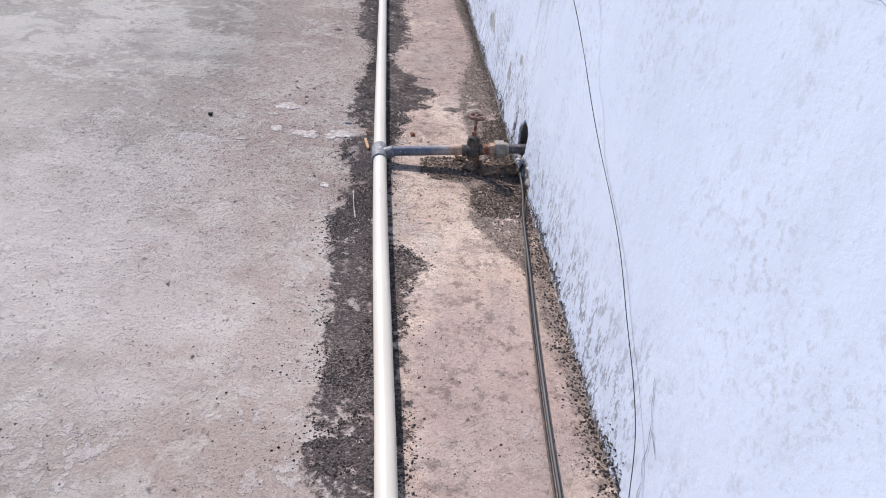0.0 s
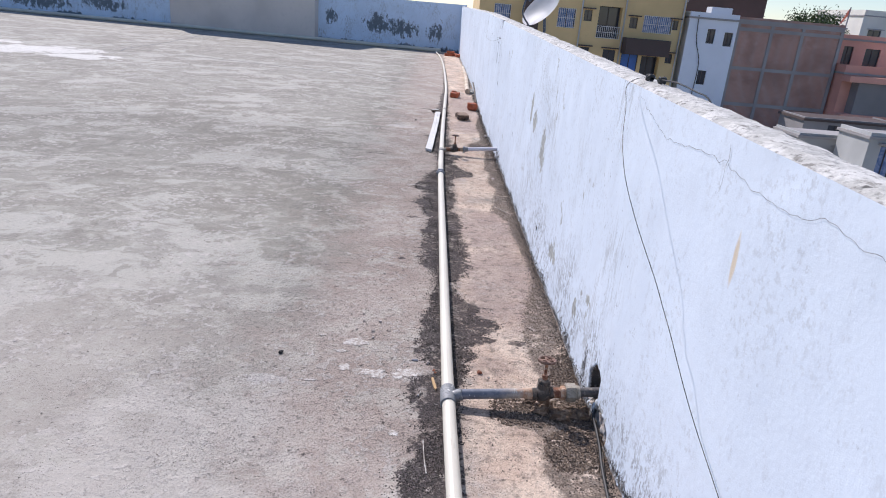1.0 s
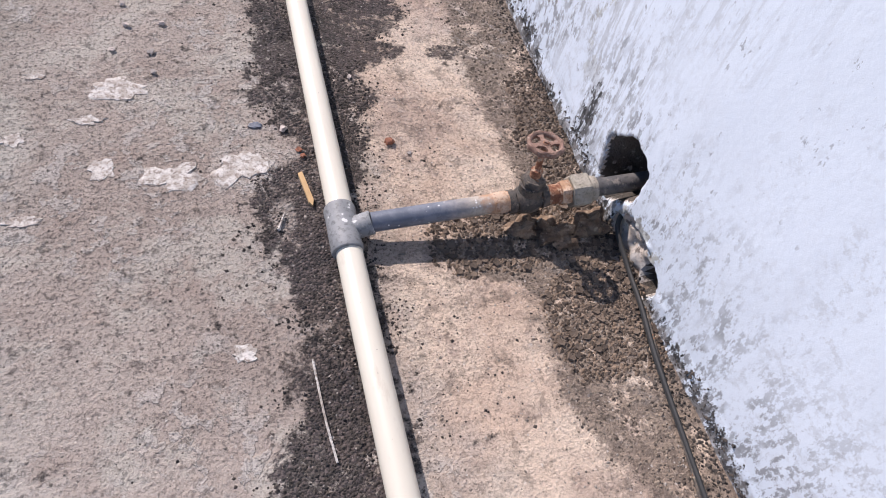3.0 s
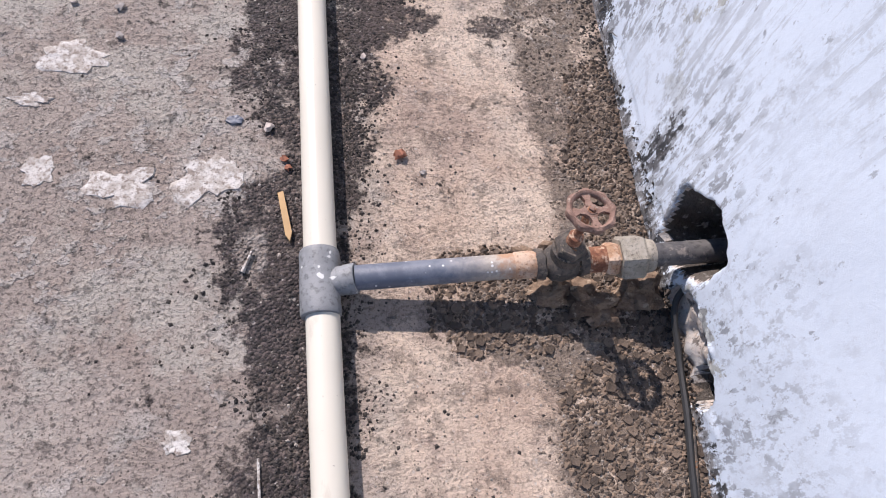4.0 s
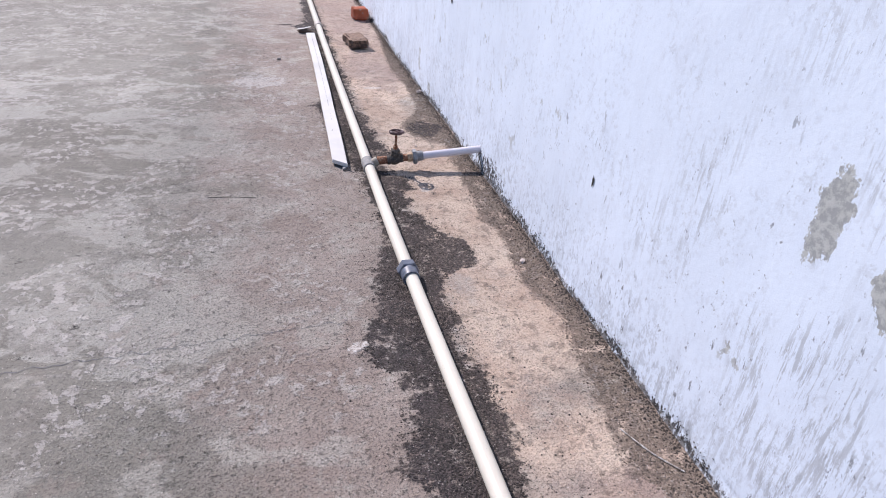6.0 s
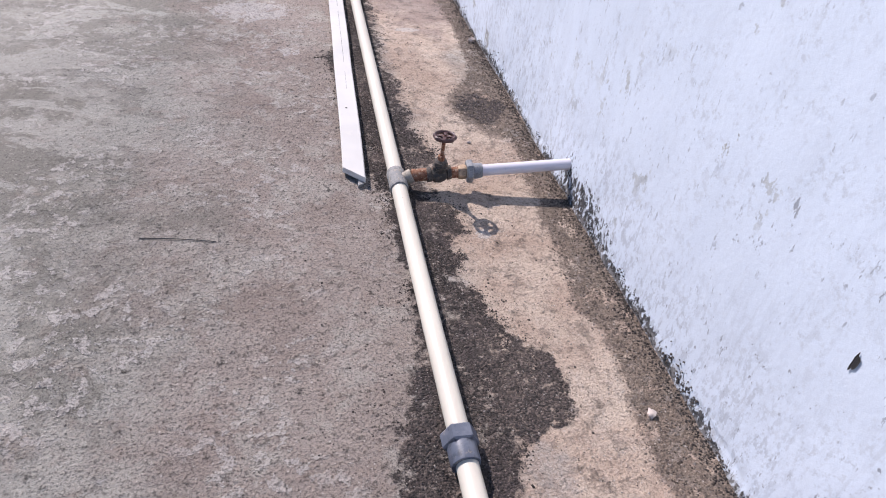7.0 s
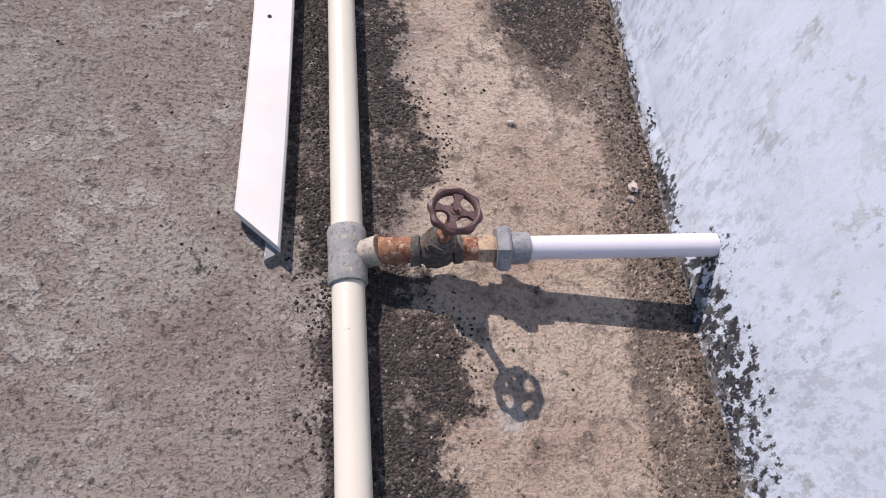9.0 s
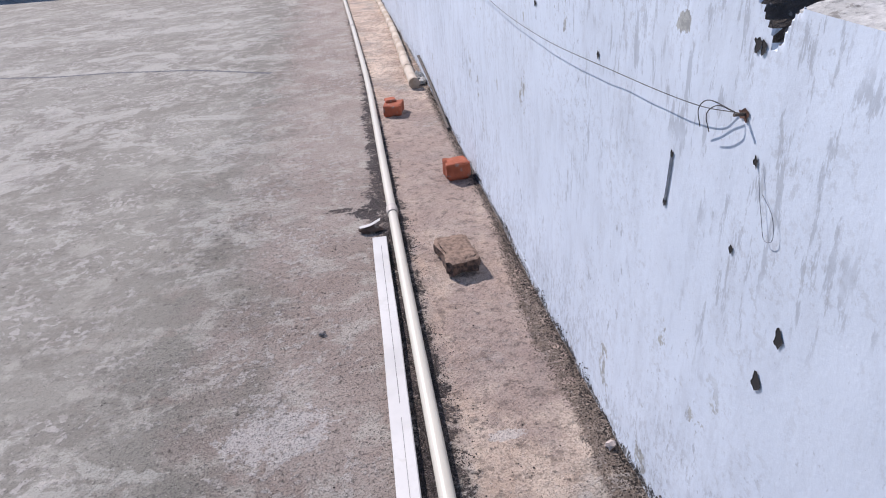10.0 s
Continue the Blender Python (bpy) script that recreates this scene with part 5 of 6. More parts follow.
def flake(x, y, rx, ry, seed, mat=None, h=0.0018, label="flat flake of dirty white lime paint on the floor", name="paint_flake", ragged=0.62):
    """A thin, curled flake with a broken outline."""
    bm = bmesh.new()
    n = 30
    rings = []
    for q, z in ((1.0, 0.0), (0.97, h * 0.8), (0.75, h), (0.35, h * 0.8)):
        ring = []
        for k in range(n):
            a = 2 * math.pi * k / n
            e = 1 + ragged * noise.noise(Vector((math.cos(a) * 2.2, math.sin(a) * 2.2, seed * 3.1))) + 0.3 * ragged * noise.noise(Vector((math.cos(a) * 7, math.sin(a) * 7, seed)))
            ring.append(bm.verts.new((x + rx * q * e * math.cos(a), y + ry * q * e * math.sin(a), max(0.0, z + (0.002 * noise.noise(Vector((a * 2, q * 9, seed))) if z else 0)))))
        rings.append(ring)
    for a, b in zip(rings, rings[1:]):
        for k in range(n):
            bm.faces.new((a[k], a[(k + 1) % n], b[(k + 1) % n], b[k]))
    bm.faces.new(rings[-1])
    bmesh.ops.recalc_face_normals(bm, faces=bm.faces)
    return tagged(link(name, bm, mat or M_FLAKE, smooth=True), label, "flake", "flakes on the floor")


for k, (x, y, rx, ry) in enumerate(((-0.362, 3.318, 0.050, 0.032), (-0.405, 3.240, 0.024, 0.012), (-0.378, 3.120, 0.021, 0.024), (-0.262, 3.090, 0.044, 0.034), (-0.158, 3.105, 0.046, 0.040),
                                    (-0.172, 2.735, 0.019, 0.014), (-0.49, 3.02, 0.028, 0.010), (-0.52, 3.20, 0.02, 0.014), (-0.50, 3.36, 0.018, 0.008), (-0.250, 5.865, 0.022, 0.018))):
    flake(x, y, rx, ry, k + 1)
flake(-0.118, 3.205, 0.013, 0.008, 21, M_GREYPIPE, 0.004, "small blue-grey plastic chip on the floor", "plastic_chip", 0.3)
flake(-0.232, 5.880, 0.022, 0.014, 23, M_FLAKE)

bm = bmesh.new()
pts = [(-0.054, 3.075), (-0.046, 3.078), (-0.034, 3.012), (-0.037, 2.998), (-0.043, 3.008)]
v0, v1 = [bm.verts.new((x, y, 0.001)) for x, y in pts], [bm.verts.new((x, y, 0.0075)) for x, y in pts]
bm.faces.new(v0), bm.faces.new(v1)
for i in range(5):
    bm.faces.new((v0[i], v0[(i + 1) % 5], v1[(i + 1) % 5], v1[i]))
bmesh.ops.recalc_face_normals(bm, faces=bm.faces)
tagged(link("wood_splinter", bm, M_WOOD), "pale raw wood splinter lying beside the pipe", "splinter")
bm = tube(bmesh.new(), [(-0.100, 2.955, 0.004), (-0.088, 2.985, 0.005)], [0.003, 0.002], 5)
tagged(link("wood_splinter", bm, M_FLAKE), "tiny bleached splinter in the black mould", "splinter")
bm = tube(bmesh.new(), bend([(-0.695, 6.905, 0.002), (-0.60, 6.895, 0.003), (-0.51, 6.88, 0.002)], 5), 0.0012, 5)
tagged(link("twig", bm, M_WIRE), "thin dark straight twig on the concrete", "twig")
bm = tube(bmesh.new(), bend([(-0.075, 2.71, 0.003), (-0.07, 2.62, 0.004), (-0.062, 2.55, 0.003)], 5), 0.0018, 5)
tagged(link("twig", bm, M_FLAKE), "thin bleached straw in the black mould", "twig")
bm = tube(bmesh.new(), bend([(0.37, 5.42, 0.003), (0.41, 5.33, 0.004), (0.46, 5.26, 0.003)], 5), 0.0018, 5)
tagged(link("twig", bm, M_FLAKE), "thin bleached straw near the wall", "twig")

M_PALE = plain("pale_pebble", (0.55, 0.47, 0.42), 0.9, vary=0.25, scale=40, bump=0.4)
M_REDPEB = plain("red_clay_pebble", (0.36, 0.15, 0.09), 0.9, vary=0.3, scale=50, bump=0.4)
M_GREYPEB = plain("grey_pebble", (0.38, 0.34, 0.31), 0.9, vary=0.3, scale=40, bump=0.4)
for k, (x, y, r, m, what) in enumerate(((0.127, 3.140, 0.013, M_REDPEB, "small red clay pebble"), (-0.068, 3.190, 0.010, M_PALE, "small pale pebble"), (-0.355, 3.575, 0.009, M_PALE, "small pale pebble"), (-0.347, 3.505, 0.009, M_PALE, "small pale pebble"),
        (-0.279, 3.508, 0.009, M_PALE, "small pale pebble"), (-0.30, 3.42, 0.010, M_GREYPEB, "small grey pebble"), (-0.295, 3.36, 0.009, M_GREYPEB, "small grey pebble"), (-0.37, 3.43, 0.008, M_PALE, "small pale pebble"),
        (0.265, 7.351, 0.009, M_PALE, "small pale pebble"), (0.455, 7.225, 0.013, M_PALE, "whitish stone chip"), (0.445, 7.205, 0.008, M_GREYPEB, "small grey pebble"), (-0.317, 8.935, 0.018, M_GREYPEB, "dark grey pebble"), (0.476, 8.186, 0.022, M_PALE, "rounded pale stone"),
        (-0.63, 3.19, 0.013, M_DARK, "small black clod"), (-0.04, 3.12, 0.007, M_REDPEB, "tiny red clay chip"), (-0.045, 3.135, 0.008, M_REDPEB, "tiny red clay chip"), (0.16, 3.11, 0.006, M_GREYPEB, "tiny grey pebble"), (0.08, 3.33, 0.007, M_PALE, "tiny pale pebble"), (0.055, 4.02, 0.009, M_DARK, "small black clod"), (-0.075, 5.08, 0.008, M_PALE, "tiny pale chip"), (0.41, 6.24, 0.015, M_PALE, "pale stone chip"),
        (-0.30, 4.05, 0.008, M_GREYPEB, "small grey pebble"), (0.05, 9.95, 0.02, M_DARK, "small black clod"), (-0.52, 2.2, 0.006, M_GREYPEB, "small grey pebble"), (-0.40, 1.95, 0.006, M_GREYPEB, "small grey pebble"))):
    r *= 0.72
    bm = lump(bmesh.new(), (0, 0, 0), (r, r * 0.85, r * 0.62), k + 3, 0.9, 2)
    low = min(v.co.z for v in bm.verts)
    for v in bm.verts:
        v.co.z = max(v.co.z - low * 0.8, 0.0)
    ob = link("pebble", bm, m, smooth=True)
    ob.matrix_world = pose(x, y, 0, 0, 0, k * 47)
    tagged(ob, what + " lying on the roof floor", "pebble", "pebbles on the roof")


# ---- dried mud at the first valve ----
def mud_crust():
    n = Nodes("dried_dark_mud", 0.95)
    r, fine = n.random(), n.noise(120, 5)
    c = n.mix(r, (0.075, 0.056, 0.043), (0.215, 0.160, 0.118))
    mat = n.done(n.mix(n.step(fine, 0.5, 0.75), c, (0.075, 0.058, 0.045)), fine, 0.6, 0.003)
    host = empty("mud_crust", "cracked crust of dried dark mud flakes under the valve", "mud")
    rnd = random.Random(11)
    meshes = []
    for k in range(9):
        bm = bmesh.new()
        sides = rnd.choice((5, 6, 6, 7))
        rad = [rnd.uniform(0.7, 1.1) for _ in range(sides)]
        ring0 = [bm.verts.new((rad[i] * math.cos(2 * math.pi * i / sides), rad[i] * math.sin(2 * math.pi * i / sides), 0)) for i in range(sides)]
        ring1 = [bm.verts.new((v.co.x * 0.93, v.co.y * 0.93, 0.42 + rnd.uniform(0, 0.25))) for v in ring0]
        mid = bm.verts.new((0, 0, 0.36))
        for i in range(sides):
            bm.faces.new((ring0[i], ring0[(i + 1) % sides], ring1[(i + 1) % sides], ring1[i]))
            bm.faces.new((ring1[i], ring1[(i + 1) % sides], mid))
        me = bpy.data.meshes.new("mud_flake")
        bm.to_mesh(me), bm.free()
        me.materials.append(mat)
        meshes.append(me)
    placed = []
    tries = 0
    while len(placed) < 290 and tries < 20000:
        tries += 1
        x, y = rnd.uniform(0.17, 0.50), rnd.uniform(2.63, 3.22)
        edge = 0.05 * noise.noise(Vector((x * 14, y * 14, 3)))
        inside = ((y < 2.945 + edge and y > 2.80 + 0.35 * max(0, 0.33 - x) + edge) or (x > 0.34 + edge * 1.5 and y < 2.95) or (x > 0.40 + edge and 2.98 < y))
        if not inside:
            continue
        s = rnd.uniform(0.0045, 0.0105) * (1.0 if y < 2.95 else 0.7)
        if any((x - a) ** 2 + (y - b) ** 2 < (0.66 * (s + c)) ** 2 for a, b, c in placed):
            continue
        placed.append((x, y, s))
        ob = new("mud_flake", rnd.choice(meshes))
        ob.parent = host
        ob.matrix_basis = pose(x, y, 0.0008, rnd.uniform(-14, 14), rnd.uniform(-14, 14), rnd.uniform(0, 360)) @ Matrix.Diagonal((s * rnd.uniform(0.7, 1.2), s, s * rnd.uniform(0.4, 0.8), 1))


mud_crust()
M_MUD = grimy("caked_brown_mud", (0.13, 0.085, 0.056), (0.25, 0.175, 0.118), (0.40, 0.31, 0.22), 0.012, 0.95, 0.0, 0.4, None, 0.9)
for k, (x, y, sx, sy, sz) in enumerate(((0.375, 2.895, 0.040, 0.028, 0.032), (0.330, 2.905, 0.035, 0.022, 0.026), (0.345, 2.96, 0.028, 0.020, 0.03), (0.295, 2.965, 0.022, 0.014, 0.015), (0.40, 2.865, 0.024, 0.018, 0.016), (0.46, 2.90, 0.04, 0.03, 0.03))):
    bm = lump(bmesh.new(), (x, y, 0.004), (sx * 0.85, sy * 0.85, sz * 0.85), k + 50, 0.95, 3)
    tagged(link("mud_clod", bm, M_MUD), "caked brown mud clod below the corroded valve", "clod", "mud clods at the valve")


# ---- grit ----
def scatter(name, count, place, size, mat, label, seed):
    """Very many tiny grains as one mesh."""
    rnd = random.Random(seed)
    verts, faces = [], []
    shape = ((1, 0, 0), (0, 1, 0), (-1, 0, 0), (0, -1, 0), (0, 0, 1))
    tri = ((0, 1, 4), (1, 2, 4), (2, 3, 4), (3, 0, 4))
    made = 0
    while made < count:
        p = place(rnd)
        if p is None:
            continue
        made += 1
        s, a = rnd.uniform(*size) * rnd.uniform(0.6, 1.3), rnd.uniform(0, 6.28)
        base = len(verts)
        for x, y, z in shape:
            k = rnd.uniform(0.6, 1.3)
            verts.append((p[0] + s * k * (x * math.cos(a) - y * math.sin(a)), p[1] + s * k * (x * math.sin(a) + y * math.cos(a)), p[2] + s * z * k * 0.8))
        faces += [tuple(base + i for i in t) for t in tri]
    me = bpy.data.meshes.new(name)
    me.from_pydata(verts, [], faces)
    me.materials.append(mat)
    return tagged(new(name, me), label, "grit", kind="stuff")


def grain_material(name, a, b):
    n = Nodes(name, 0.95)
    return n.done(n.mix(n.island(), a, b))


M_GRIT_DARK = grain_material("black_grit", (0.020, 0.018, 0.018), (0.085, 0.070, 0.058))
M_GRIT_EARTH = grain_material("brown_earth_grit", (0.065, 0.050, 0.040), (0.30, 0.24, 0.185))
M_GRIT_PALE = grain_material("pale_grit", (0.13, 0.11, 0.09), (0.42, 0.37, 0.32))


def band_place(rnd):
    y = rnd.uniform(1.3, 9.8)
    lo, hi = outline(MOULD_LEFT, y), outline(MOULD_SHADOW_RIGHT, y)
    x = rnd.uniform(lo, hi) + rnd.gauss(0, 0.022) if rnd.random() < 0.90 else rnd.gauss(0, 0.16)
    return None if noise.noise(Vector((x * 9, y * 9, 1))) + 0.5 * noise.noise(Vector((x * 31, y * 31, 1))) < -0.02 else (x, y, 0.0)


def earth_place(rnd):
    y = rnd.uniform(2.3, 9.6)
    lo = outline(EARTH, y)
    return (rnd.uniform(lo, wall_x(y) - 0.003) + rnd.gauss(0, 0.012), y, 0.0)


def foot_place(rnd):
    y = rnd.uniform(1.3, 12)
    d = abs(rnd.gauss(0, 0.022))
    up = max(0.0, rnd.gauss(0, 0.014)) * (1.6 if noise.noise(Vector((0, y * 5, 7))) > 0.1 else 0.5)
    return (wall_x(y) - 0.004 - d, y, 0.0) if up < 0.004 else (wall_surface(y, up) - 0.001, y, up)


def open_place(rnd):
    y = rnd.uniform(1.2, 9.5)
    return (0.45 - 1.9 * rnd.random() ** 1.6, y, 0.0)


def mud_place(rnd):
    x, y = rnd.uniform(0.15, 0.51), rnd.uniform(2.60, 3.35)
    e = 0.06 * noise.noise(Vector((x * 14, y * 14, 3)))
    ok = (2.80 + 0.30 * max(0, 0.33 - x) + e < y < 2.955 + e) or (x > 0.33 + e * 1.5 and y < 2.96) or (x > 0.395 + e and y > 2.96 and y < 3.3 + e)
    return (x, y, 0.0) if ok else None


scatter("mould_grit", 34000, band_place, (0.0010, 0.0036), M_GRIT_DARK, "fine black mould grit along the pipe", 1)
scatter("earth_crumbs", 22000, earth_place, (0.0014, 0.0040), M_GRIT_EARTH, "loose brown earth crumbs between sand strip and wall", 7)
scatter("wall_foot_grit", 20000, foot_place, (0.0014, 0.0042), M_GRIT_DARK, "crumbled dark plaster and moss along the wall's foot", 2)
scatter("loose_grit", 16000, open_place, (0.0010, 0.0030), M_GRIT_PALE, "loose pale and grey grit on the concrete", 3)
M_CRUMB = grain_material("brown_mud_crumbs", (0.045, 0.034, 0.027), (0.24, 0.175, 0.125))
scatter("mud_crumbs", 5200, mud_place, (0.0018, 0.0055), M_CRUMB, "loose dark crumbs of dried mud round the valve", 4)


# ---- the neighbourhood beyond the parapet ----
def ground():
    n = Nodes("dusty_town_ground", 0.95)
    mat = n.done(n.mix(n.step(n.noise(0.05, 4), 0.4, 0.6), (0.26, 0.235, 0.20), (0.36, 0.33, 0.28)), n.noise(2, 4), 0.3, 0.05)
    bm = bmesh.new()
    vs = [bm.verts.new(p) for p in ((-2500, -2500, -12), (2500, -2500, -12), (2500, 2500, -12), (-2500, 2500, -12))]
    bm.faces.new(vs)
    tagged(link("ground", bm, mat), "dusty town ground far below the roof", "ground", kind="structure")


ground()
M_YELLOW = plain("ochre_yellow_plaster", (0.68, 0.51, 0.26), 0.9, vary=0.12, scale=0.8, bump=0.1, distance=0.01)
M_BROWN = plain("dark_brown_plaster", (0.10, 0.075, 0.07), 0.9, vary=0.2, scale=0.8, bump=0.1, distance=0.01)
M_WHITEWASH = plain("pale_blue_whitewash", (0.80, 0.84, 0.92), 0.9, vary=0.08, scale=0.6, bump=0.1, distance=0.01)
M_PINK = plain("salmon_pink_plaster", (0.74, 0.38, 0.30), 0.9, vary=0.18, scale=0.7, bump=0.1, distance=0.01)
M_CREAMWALL = plain("cream_plaster", (0.76, 0.73, 0.65), 0.9, vary=0.15, scale=0.7, bump=0.1, distance=0.01)
M_GREYWALL = plain("grey_cement_wall", (0.26, 0.25, 0.25), 0.95, vary=0.2, scale=0.7, bump=0.2, distance=0.01)
M_CONC = plain("concrete_frame", (0.35, 0.335, 0.33), 0.95, vary=0.15, scale=1.5, bump=0.2, distance=0.01)
M_FRAME = plain("dark_window_frame", (0.06, 0.055, 0.06), 0.6)
M_BLUE = plain("blue_painted_door", (0.06, 0.16, 0.50), 0.5, vary=0.1)
M_GRILLE = plain("white_painted_grille", (0.65, 0.66, 0.68), 0.5, vary=0.1)
n = Nodes("dim_window_glass", 0.08)
M_GLASS = n.done((0.03, 0.04, 0.06))
n = Nodes("blue_curtained_glass", 0.15)
M_GLASSBLUE = n.done(n.mix(n.step(n.noise(2.5, 3), 0.4, 0.6), (0.10, 0.17, 0.36), (0.25, 0.33, 0.52)))


def brickwork_material():
    n = Nodes("far_red_brickwork", 0.95)
    b = n.t.nodes.new("ShaderNodeTexBrick")
    m = n.stretch(1, 1, 1)
    r = n.t.nodes.new("ShaderNodeVectorRotate")
    r.rotation_type = "X_AXIS"
    r.inputs["Angle"].default_value = radians(90)
    n.put(r.inputs[0], m)
    n.put(b.inputs[0], r.outputs[0])
    for key, v in (("Color1", (0.40, 0.20, 0.155)), ("Color2", (0.50, 0.27, 0.205)), ("Mortar", (0.44, 0.39, 0.36))):
        n.put(b.inputs[key], v)
    b.inputs["Scale"].default_value = 1.0
    b.inputs["Brick Width"].default_value, b.inputs["Row Height"].default_value, b.inputs["Mortar Size"].default_value = 0.24, 0.085, 0.012
    c = n.mix(n.math("MULTIPLY", n.step(n.noise(0.5, 4), 0.4, 0.7), 0.5), b.outputs[0], (0.20, 0.11, 0.09))
    return n.done(c, n.noise(6, 4), 0.3, 0.02)


M_BRICKWORK = brickwork_material()


def building(name, label, x0, x1, y0, depth, top, mat, openings=(), parapet=0.0, bottom=-12.0, roof=None):
    """A block whose street face (towards minus y) has recessed openings. openings: (x, z, width, height, pane material, kind)."""
    thing = empty(name, label, "building", "neighbouring buildings")
    us = sorted({x0, x1, *[v for o in openings for v in (o[0] - o[2] / 2, o[0] + o[2] / 2)]})
    zs = sorted({bottom, top, *[v for o in openings for v in (o[1] - o[3] / 2, o[1] + o[3] / 2)]})
    bm = bmesh.new()
    quad = lambda *p: bm.faces.new([bm.verts.new(q) for q in p])
    inside = lambda u, z: next((o for o in openings if abs(u - o[0]) < o[2] / 2 and abs(z - o[1]) < o[3] / 2), None)
    for a, b in zip(us, us[1:]):
        for c, d in zip(zs, zs[1:]):
            if not inside((a + b) / 2, (c + d) / 2):
                quad((a, y0, c), (b, y0, c), (b, y0, d), (a, y0, d))
    for x, z, w, h, pm, kind in openings:
        e = 0.9 if kind == "balcony" else 0.22
        a, b, c, d = x - w / 2, x + w / 2, z - h / 2, z + h / 2
        quad((a, y0, c), (a, y0 + e, c), (a, y0 + e, d), (a, y0, d)), quad((b, y0, c), (b, y0, d), (b, y0 + e, d), (b, y0 + e, c))
        quad((a, y0, c), (b, y0, c), (b, y0 + e, c), (a, y0 + e, c)), quad((a, y0, d), (a, y0 + e, d), (b, y0 + e, d), (b, y0, d))
        quad((a, y0 + e, c), (a, y0 + e, d), (b, y0 + e, d), (b, y0 + e, c))
    y1 = y0 + depth
    quad((x0, y0, bottom), (x0, y0, top), (x0, y1, top), (x0, y1, bottom)), quad((x1, y0, bottom), (x1, y1, bottom), (x1, y1, top), (x1, y0, top))
    quad((x0, y1, bottom), (x0, y1, top), (x1, y1, top), (x1, y1, bottom))
    bmesh.ops.remove_doubles(bm, verts=bm.verts, dist=0.0005)
    bmesh.ops.recalc_face_normals(bm, faces=bm.faces)
    part("wall", bm, mat, thing)
    bm = bmesh.new()
    box(bm, x0 - 0.12, x1 + 0.12, y0 - 0.12, y1 + 0.12, top + 0.002, top + 0.16)
    part("roof", bm, roof or (M_CONC if mat is not M_YELLOW else M_YELLOW), thing)
    if parapet:
        bm = bmesh.new()
        box(bm, x0, x1, y0, y0 + 0.15, top + 0.162, top + parapet), box(bm, x0, x0 + 0.15, y0 + 0.151, y1, top + 0.162, top + parapet), box(bm, x1 - 0.15, x1, y0 + 0.151, y1, top + 0.162, top + parapet)
        part("parapet", bm, mat, thing)
    for x, z, w, h, pm, kind in openings:
        e = 0.85 if kind == "balcony" else 0.17
        bm = bmesh.new()
        for a, b, c, d in ((x - w / 2, x - w / 2 + 0.06, z - h / 2, z + h / 2), (x + w / 2 - 0.06, x + w / 2, z - h / 2, z + h / 2), (x - w / 2 + 0.06, x + w / 2 - 0.06, z + h / 2 - 0.06, z + h / 2), (x - w / 2 + 0.06, x + w / 2 - 0.06, z - h / 2, z - h / 2 + 0.06), (x - 0.03, x + 0.03, z - h / 2 + 0.06, z + h / 2 - 0.06)):
            box(bm, a, b, y0 + e - 0.04, y0 + e, c, d)
        win = part("door" if kind in ("door", "balcony") else "window", bm, M_FRAME, thing)
        bm = bmesh.new()
        box(bm, x - w / 2 + 0.01, x + w / 2 - 0.01, y0 + e + 0.002, y0 + e + 0.02, z - h / 2 + 0.01, z + h / 2 - 0.01)
        part("pane", bm, pm, win)
        if kind == "hood":
            bm = bmesh.new()
            box(bm, x - w / 2 - 0.2, x + w / 2 + 0.2, y0 - 0.35, y0 - 0.003, z + h / 2 + 0.08, z + h / 2 + 0.18)
            part("sunshade", bm, M_BROWN if mat is M_YELLOW else M_CONC, win)
        if kind in ("grille", "balcony"):
            bm = bmesh.new()
            hh = h if kind == "grille" else 1.0
            for k in range(int(w / 0.16) + 1):
                u = x - w / 2 + k * w / int(w / 0.16)
                box(bm, u - 0.015, u + 0.015, y0 - 0.06, y0 - 0.03, z - h / 2, z - h / 2 + hh)
            for q in (0.02, 0.5, 0.98):
                box(bm, x - w / 2, x + w / 2, y0 - 0.03, y0 - 0.004, z - h / 2 + hh * q - 0.02, z - h / 2 + hh * q + 0.02)
            part("grille" if kind == "grille" else "railing", bm, M_GRILLE, win)
    return thing


M_ANNEX = plain("grey_cream_plaster", (0.50, 0.51, 0.50), 0.9, vary=0.22, scale=0.9, bump=0.1, distance=0.01)
yellow = building("apartment_building", "ochre yellow apartment block with balconies and brown trim", 3.2, 20.9, 61.0, 12, 6.0, M_YELLOW, (
    (10.75, 1.45, 1.5, 1.6, M_GLASSBLUE, "grille"), (12.6, 1.8, 0.7, 0.9, M_GLASS, "hood"), (14.5, 1.35, 2.0, 2.6, M_GLASS, "balcony"), (16.6, 1.5, 0.7, 0.9, M_GLASS, "hood"), (18.7, 1.5, 2.5, 1.4, M_GLASSBLUE, "grille"), (20.2, 1.6, 0.6, 0.8, M_GLASS, "hood"),
    (16.75, -1.95, 1.5, 1.8, M_BLUE, "door"), (18.6, -2.5, 1.6, 2.7, M_GLASS, "balcony"), (14.9, -1.6, 1.1, 1.5, M_GLASS, "hood"), (12.7, -1.2, 0.8, 0.8, M_GLASS, "hood"), (20.2, -1.2, 0.6, 0.8, M_GLASS, "hood"),
    (10.75, -1.9, 1.5, 1.5, M_GLASSBLUE, "grille"), (5.2, 1.4, 1.4, 1.5, M_GLASSBLUE, "grille"), (10.75, 4.6, 1.5, 1.5, M_GLASSBLUE, "grille"), (14.5, 4.6, 2.0, 2.4, M_GLASS, "balcony"), (18.7, 4.6, 2.5, 1.4, M_GLASSBLUE, "grille")), 0.9)
bm = bmesh.new()
